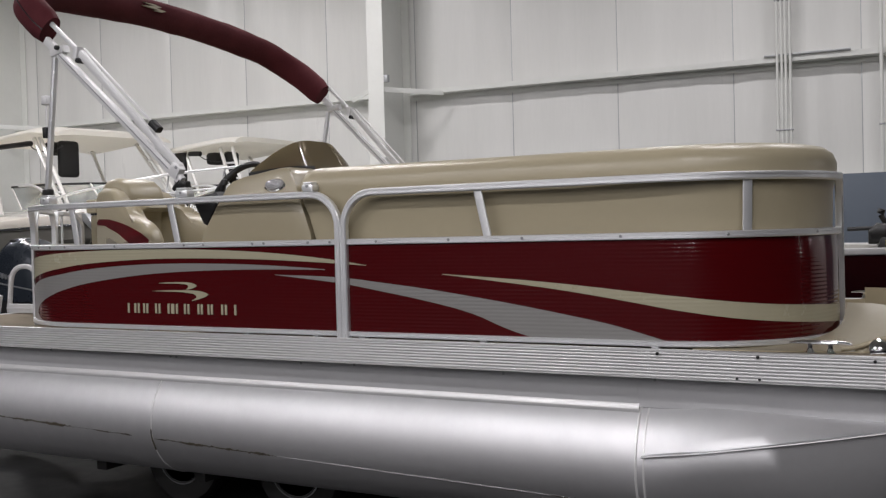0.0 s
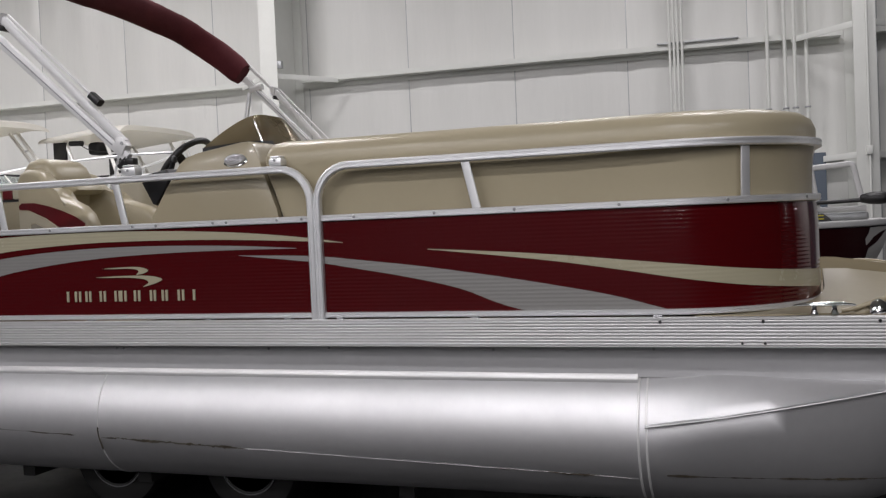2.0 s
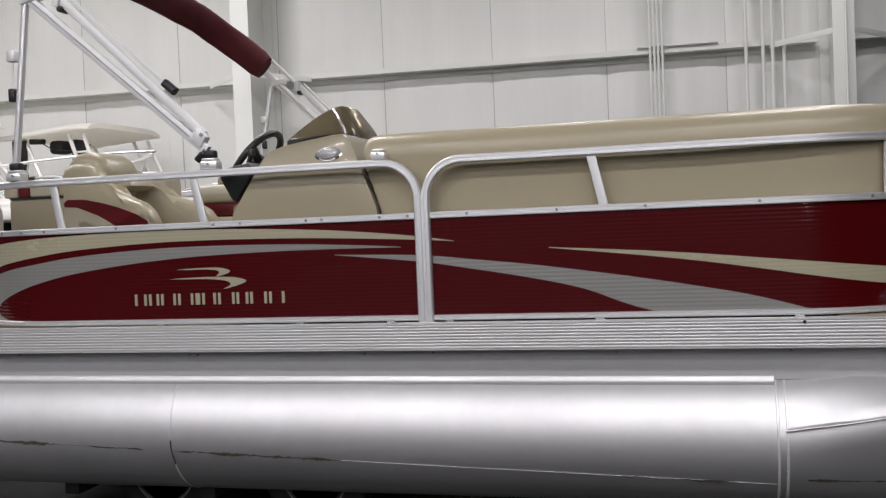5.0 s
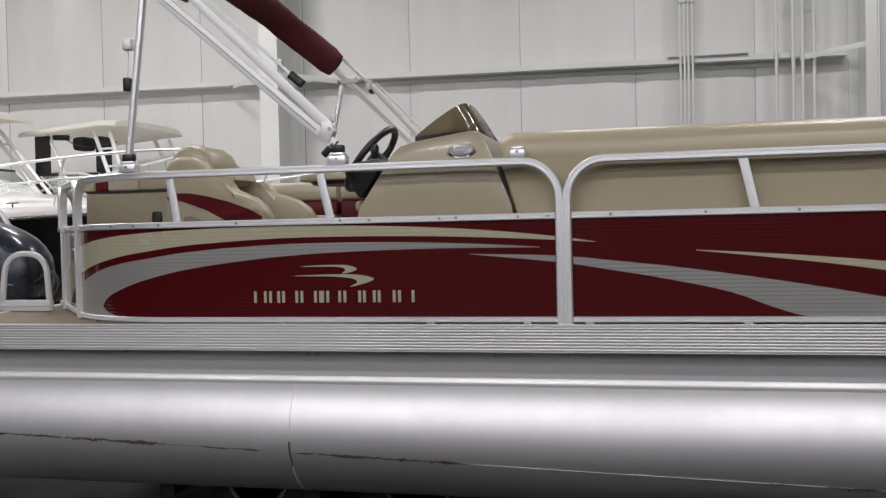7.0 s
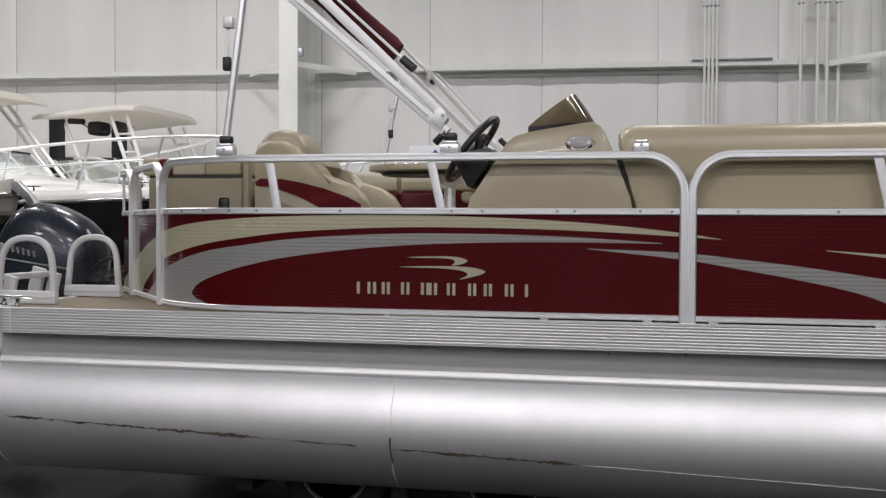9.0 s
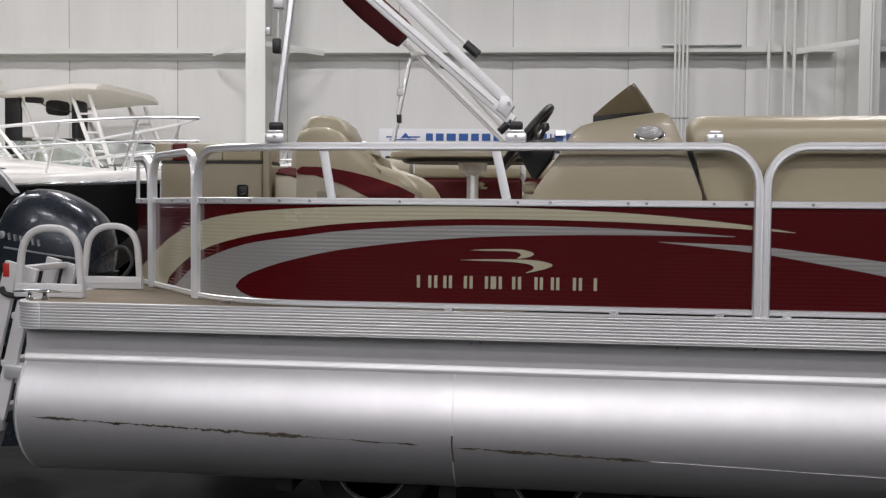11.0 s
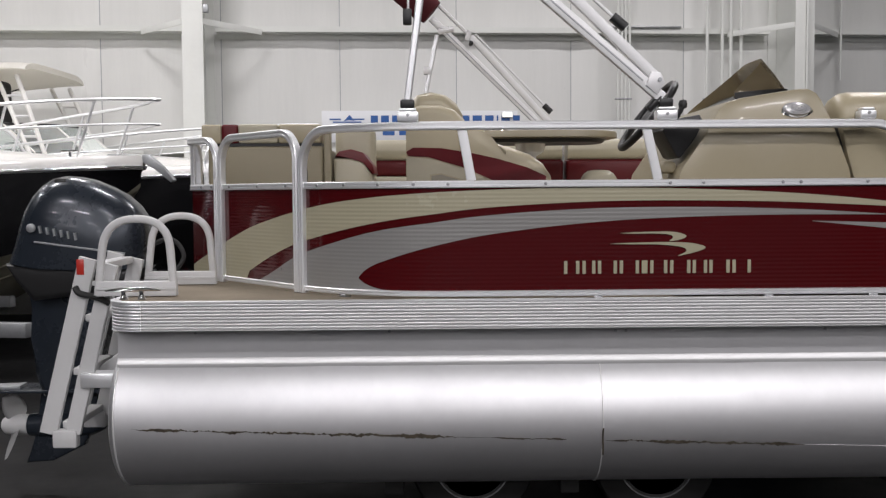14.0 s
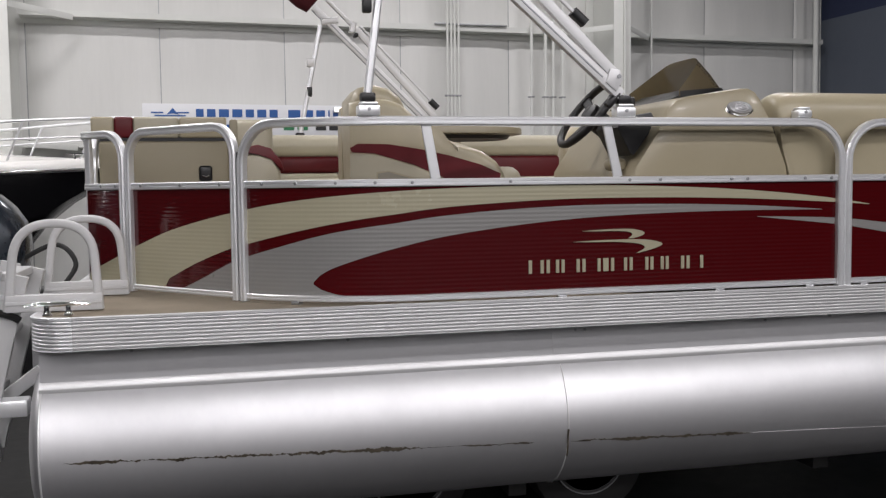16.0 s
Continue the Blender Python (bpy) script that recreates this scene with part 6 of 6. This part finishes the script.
    if rails:
        for h in (rail_h, rail_h * 0.56):
            ptsr = []
            for sy in (-1, 1):
                col = [(-length * t + 0.10 * (1 - t / 0.45), sy * (half(t) * 0.90), sheer_z(t) + 0.09 + h * (1 - 0.45 * (t / 0.45) ** 2)) for t in (0.004, 0.03, 0.08, 0.15, 0.24, 0.34, 0.43)]
                ptsr.append(col)
            line = ptsr[0][::-1] + [(0.16, 0, sheer_z(0) + 0.09 + h)] + ptsr[1]
            part("bow_rail", sweep(smooth_line(line, 4), ring(0.016 if h > 0.28 else 0.011, 8)), RAIL, ob, "polished bow rail")
        for sy in (-1, 1):
            for t in (0.05, 0.14, 0.25, 0.36):
                h = rail_h * (1 - 0.45 * (t / 0.45) ** 2)
                part("stanchion", rod((-length * t - 0.10, sy * half(t) * 0.88, sheer_z(t) + 0.09), (-length * t + 0.10 * (1 - t / 0.45), sy * half(t) * 0.90, sheer_z(t) + 0.09 + h), 0.012, 8), RAIL, ob)
    if roof:
        rx, rw, rl, rz_top = roof
        zt = rz_top - keel
        zs = sheer_z(0.45) + 0.11 + deck_h
        # hard top: a crowned shell with a drooping front visor
        rows = []
        for k in range(15):
            u = k / 14
            x = rx - rl * u
            droop = -drop * max(0.0, 1 - u / 0.25) ** 1.6 - 0.10 * max(0.0, u) ** 1.3
            w = rw / 2 * (0.93 + 0.07 * min(1, u / 0.15) ** 0.5)
            row = []
            for a in np.linspace(0, 2 * math.pi, 25)[:-1]:
                ca, sa = math.cos(a), math.sin(a)
                row.append((x, w * math.copysign(abs(ca) ** 0.3, ca), zt + droop + (0.035 if sa > 0 else 0.06 * (0.5 + 0.5 * min(1, u / 0.35) * min(1, (1.02 - u) / 0.2))) * math.copysign(abs(sa) ** 0.6, sa) + 0.06 * (1 - ca * ca)))
            rows.append(row)
        part("hard_top", quads(bmesh.new(), rows, closed=True, caps=True), SHELLWHITE, ob, "white moulded hard top", 50)
        # windscreen panes with frame
        xb = rx + 0.62
        zlow, zhigh = zs - 0.02, zs + 0.29
        hw = rw / 2 * 0.95
        cols = [(xb - 1.35, -hw * 1.02), (xb - 0.55, -hw * 0.95), (xb - 0.12, -hw * 0.55), (xb, 0.0), (xb - 0.12, hw * 0.55), (xb - 0.55, hw * 0.95), (xb - 1.35, hw * 1.02)]
        for (x0, y0), (x1, y1) in zip(cols, cols[1:]):
            lean = -0.36
            q = [(x0, y0, zlow), (x1, y1, zlow), (x1 + lean, y1 * 0.93, zhigh), (x0 + lean, y0 * 0.93, zhigh)]
            bm = bmesh.new()
            bm.faces.new([bm.verts.new(p) for p in q])
            bmesh.ops.solidify(bm, geom=bm.faces[:], thickness=0.006)
            w = part("windscreen_pane", bm, GLASS, ob, "tinted windscreen pane")
            w.visible_shadow = False
            part("pane_frame", bar(q[0], q[3], 0.018, 0.018), HULLWHITE, ob)
            part("pane_frame", bar(q[3], q[2], 0.028, 0.028), BLACK, ob, "dark upper frame")
        for sy in (-1, 1):
            y = sy * hw * 0.92
            for x0, x1 in ((rx + posts[0][0], rx + posts[0][1]), (rx + posts[1][0], rx + posts[1][1]), (rx - rl + 0.75, rx - rl + 0.30)):
                part("top_post", rod((x0, y * 1.05, zlow - 0.05), (x1, y * 0.92, zt - 0.07), 0.025, 8), HULLWHITE, ob, "white hard-top post")
            for f in (0.25, 0.5, 0.75):
                a = Vector((rx + posts[0][0], y * 1.05, zlow - 0.05)).lerp(Vector((rx + posts[0][1], y * 0.92, zt - 0.07)), f)
                b = Vector((rx + posts[1][0], y * 1.05, zlow - 0.05)).lerp(Vector((rx + posts[1][1], y * 0.92, zt - 0.07)), f)
                part("post_rung", rod(a, b, 0.014, 6), ARM, ob)
        part("helm_seat", box((rx - 1.15, -hw * 0.7, zlow - 0.2), (rx - 0.85, -hw * 0.15, zlow + 0.36), 0.06, 3), CREAM, ob, "cream helm seat")
        part("helm_seat", box((rx - 1.15, hw * 0.15, zlow - 0.2), (rx - 0.85, hw * 0.7, zlow + 0.36), 0.06, 3), CREAM, ob)
        part("rear_curtain", box((rx - rl + curtain, -hw * 0.92, zlow - 0.1), (rx - rl + curtain + 0.20, -hw * 0.86, zt - 0.10), 0.01), BLACK, ob, "black rolled side curtain")
        part("strap", sweep(smooth_line([(rx - 0.10, -hw * 0.75, zt - 0.20), (rx - 0.35, -hw * 0.8, zt - 0.26), (rx - 0.62, -hw * 0.85, zt - 0.22), (rx - 0.85, -hw * 0.85, zt - 0.09)], 6), ring(0.007, 6)), BLACK, ob, "black curtain strap")
        part("curtain_roll", rod((rx - rl + 0.40, -hw * 0.86, zt - 0.12), (rx - 0.72, -hw * 0.86, zt - 0.13), 0.035, 12), RUBBER, ob, "dark rolled-up side curtain")
        for x, w, h in ((rx - 0.44, 0.05, 0.46), (rx - 0.72, 0.10, 0.15)):
            part("hanging_bag", box((x - w, -hw * 0.62, zt - 0.12 - h), (x + w, -hw * 0.30, zt - 0.10), 0.05, 3), RUBBER, ob, "dark bag hung under the hard top")
        for sy in (-1, 1):
            part("grab_rail", sweep(smooth_line([(xb - 0.62, sy * hw * 1.03, zlow - 0.02), (xb - 0.78, sy * hw * 1.03, zlow + 0.20), (xb - 1.05, sy * hw * 1.03, zlow + 0.30), (xb - 1.38, sy * hw * 1.03, zlow + 0.31)], 5), ring(0.017, 8)), WHITE, ob, "white grab rail")
        part("dash", box((xb - 1.0, -hw * 0.8, zlow - 0.08), (xb - 0.55, hw * 0.8, zlow + 0.16), 0.05, 3), BLACK, ob, "dark dashboard")
        part("wiper", rod((xb - 0.2, -hw * 0.3, zlow + 0.05), (xb - 0.38, -hw * 0.1, zhigh - 0.05), 0.008, 6), BLACK, ob)
    return ob


HEAD = -11.0
cabin_boat((-4.41, 5.11), HEAD, 7.2, 2.25, 1.657, 0.50, HULLBLACK, "white and black cabin boat with a hard top on a trailer", roof=(-2.95, 1.9, 2.1, 2.985), deck_h=0.22, drop=0.09, rail_h=0.50, bottom_mat=OLIVE, rise=0.22, flare=0.25, chine_low=0.16, strakes=True)
cabin_boat((-3.25, 7.31), -2.0, 7.3, 1.75, 1.66, 0.62, HULLBLACK, "black-hulled cabin boat with a white hard top and bow rail", roof=(-2.80, 1.7, 1.32, 2.865), drop=0.02, posts=((0.19, -0.14), (0.03, -0.36)), curtain=0.15, rail_h=0.42, bottom_mat=HULLBLACK, rise=0.165, flare=0.03, spoon=2.3)
cabin_boat((-5.295, 3.31), HEAD, 5.6, 1.9, 1.628, 0.66, HULLGREY, "pale grey-hulled boat with a bow anchor on its trailer", rails=False, deck_h=0.08, deck_mat=GUNWALE, spoon=2.1, rise=0.205, flare=0.05, chine_low=0.5)
storage_trailer("storage_trailer", -5.25, 3.45, HEAD, "galvanised boat trailer with winch post and jack")
storage_trailer("storage_trailer", -6.2, 5.39, HEAD, "galvanised boat trailer under the black-hulled boat")
storage_trailer("storage_trailer", -4.75, 7.38, -2.0, "galvanised boat trailer under the far boat")

# ---- at the far right: a low fishing boat, its bow motor stowed on the deck, and a board by the wall ----
FY = 4.5
skiff = thing("fishing_boat", (0.2, FY, 0.45), "low dark burgundy fishing boat with a stowed bow motor", "boat")
side, deckr = [], []
for k in range(21):
    t = k / 20
    x = 2.70 - 5.0 * t
    hb = 1.0 * (1 - (1 - min(1, t / 0.4)) ** 2) ** 0.6
    kz = 0.50 + 0.46 * max(0.0, 1 - t / 0.22) ** 1.6
    rake = 0.17 * max(0.0, 1 - t / 0.25)
    side.append([(x, FY - hb, 1.355), (x - rake * 0.5, FY - hb * 0.93, 0.5 * (1.355 + kz)), (x - rake, FY - hb * 0.62, kz + 0.03), (x - rake, FY, kz), (x - rake, FY + hb * 0.62, kz + 0.03), (x - rake * 0.5, FY + hb * 0.93, 0.5 * (1.355 + kz)), (x, FY + hb, 1.355)])
    deckr.append([(x, FY - hb, 1.357), (x, FY - hb * 0.9, 1.372), (x, FY, 1.378), (x, FY + hb * 0.9, 1.372), (x, FY + hb, 1.357)])
part("hull_side", quads(bmesh.new(), side), DARKRED, skiff, "glossy dark burgundy hull", 50)
part("deck", quads(bmesh.new(), deckr), HULLGREY, skiff, "pale grey carpeted deck", 50)
for sg in (-1, 1):
    part("rub_rail", sweep([(r[0][0], FY + sg * abs(r[0][1] - FY) + sg * 0.012, 1.362) for r in side], oblong(0.05, 0.03, 0.35)), WHITE, skiff, "white rub rail")


def bow_cheek(u, v):
    """A place on the near bow cheek of the fishing boat, u back from the stem, v down from the rail, just off the paint."""
    a, b = [Vector(p) for p in side[0][:3]], [Vector(p) for p in side[1][:3]]
    k = 0 if v < 0.5 else 1
    f = v * 2 - k
    return a[k].lerp(a[k + 1], f).lerp(b[k].lerp(b[k + 1], f), u) + Vector((0.003, -0.003, 0))


rnd = random.Random(8)
rows = [[bow_cheek(0.02 + (0.85 - 0.45 * v + rnd.uniform(-0.12, 0.12)) * w, v) for w in (0, 0.5, 1)] for v in np.linspace(0.06, 0.97, 12)]
part("decal", quads(bmesh.new(), rows), HULLWHITE, skiff, "pale torn bow decal", 0)
mount = part("motor_bracket", sweep(rounded([(2.475, FY - 0.1, 1.52), (2.41, FY - 0.1, 1.82), (2.105, FY - 0.1, 1.80), (2.15, FY - 0.1, 1.468), (2.50, FY - 0.1, 1.47)], 0.03, 4), oblong(0.04, 0.045, 0.3), up=(0, 1, 0)), WHITE, skiff, "pale folding bow-motor bracket")
part("shaft", rod((1.75, FY - 0.14, 1.515), (2.5, FY - 0.14, 1.535), 0.016), BLACK, mount, "black motor shaft")
rows = [[(x, FY - 0.14 + r * math.cos(a), 1.545 + r * math.sin(a)) for a in np.linspace(0, 2 * math.pi, 17)[:-1]] for x, r in ((2.45, 0.01), (2.46, 0.03), (2.52, 0.045), (2.60, 0.05), (2.66, 0.04), (2.69, 0.012))]
part("motor_pod", quads(bmesh.new(), rows, closed=True, caps=True), BLACK, mount, "black bow-motor pod", 50)
part("motor_head", extrude([(1.90, 1.40), (2.09, 1.40), (2.10, 1.49), (2.05, 1.55), (1.96, 1.56), (1.90, 1.50)], "y", FY - 0.24, FY - 0.06, 0.025, 3), HULLBLACK, mount, "black motor control head", 50)
part("lever", bar((2.03, FY - 0.15, 1.54), (1.985, FY - 0.15, 1.62), 0.03, 0.04), HULLBLACK, mount)
part("knob", disc((1.99, FY - 0.15, 1.645), (0.3, 0, 1), 0.028, 0.04, 14, 0.008), HULLBLACK, mount)
part("base_plate", box((1.95, FY - 0.06, 1.372), (2.52, FY + 0.12, 1.445), 0.02), GALV, mount)
pedal = part("pedal", extrude([(1.97, 1.372), (2.25, 1.372), (2.23, 1.40), (2.18, 1.445), (2.0, 1.45)], "y", FY - 0.42, FY - 0.27, 0.012, 2), BLACK, skiff, "black foot pedal")
for z in (1.40, 1.425):
    part("stripe", box((2.03, FY - 0.425, z), (2.18, FY - 0.418, z + 0.009), 0.001, 1), YELLOW, pedal, "yellow-green stripe")
part("cradle", box((-1.5, FY - 0.5, 0.0), (-1.3, FY + 0.5, 0.53), 0.01), RUBBER, skiff)
part("cradle", box((1.0, FY - 0.4, 0.0), (1.2, FY + 0.4, 0.53), 0.01), RUBBER, skiff)
board = thing("partition_board", (1.6, 8.75, 0), "blue-grey free-standing partition board by the wall", "partition")
part("panel", box((0.9, 8.72, 0.06), (2.40, 8.77, 2.13), 0.006), BOARDBLUE, board, "blue-grey panel")
for x in (1.0, 2.3):
    part("foot", box((x - 0.03, 8.5, 0.0), (x + 0.03, 8.99 - 0.15, 0.06), 0.006), GALV, board)
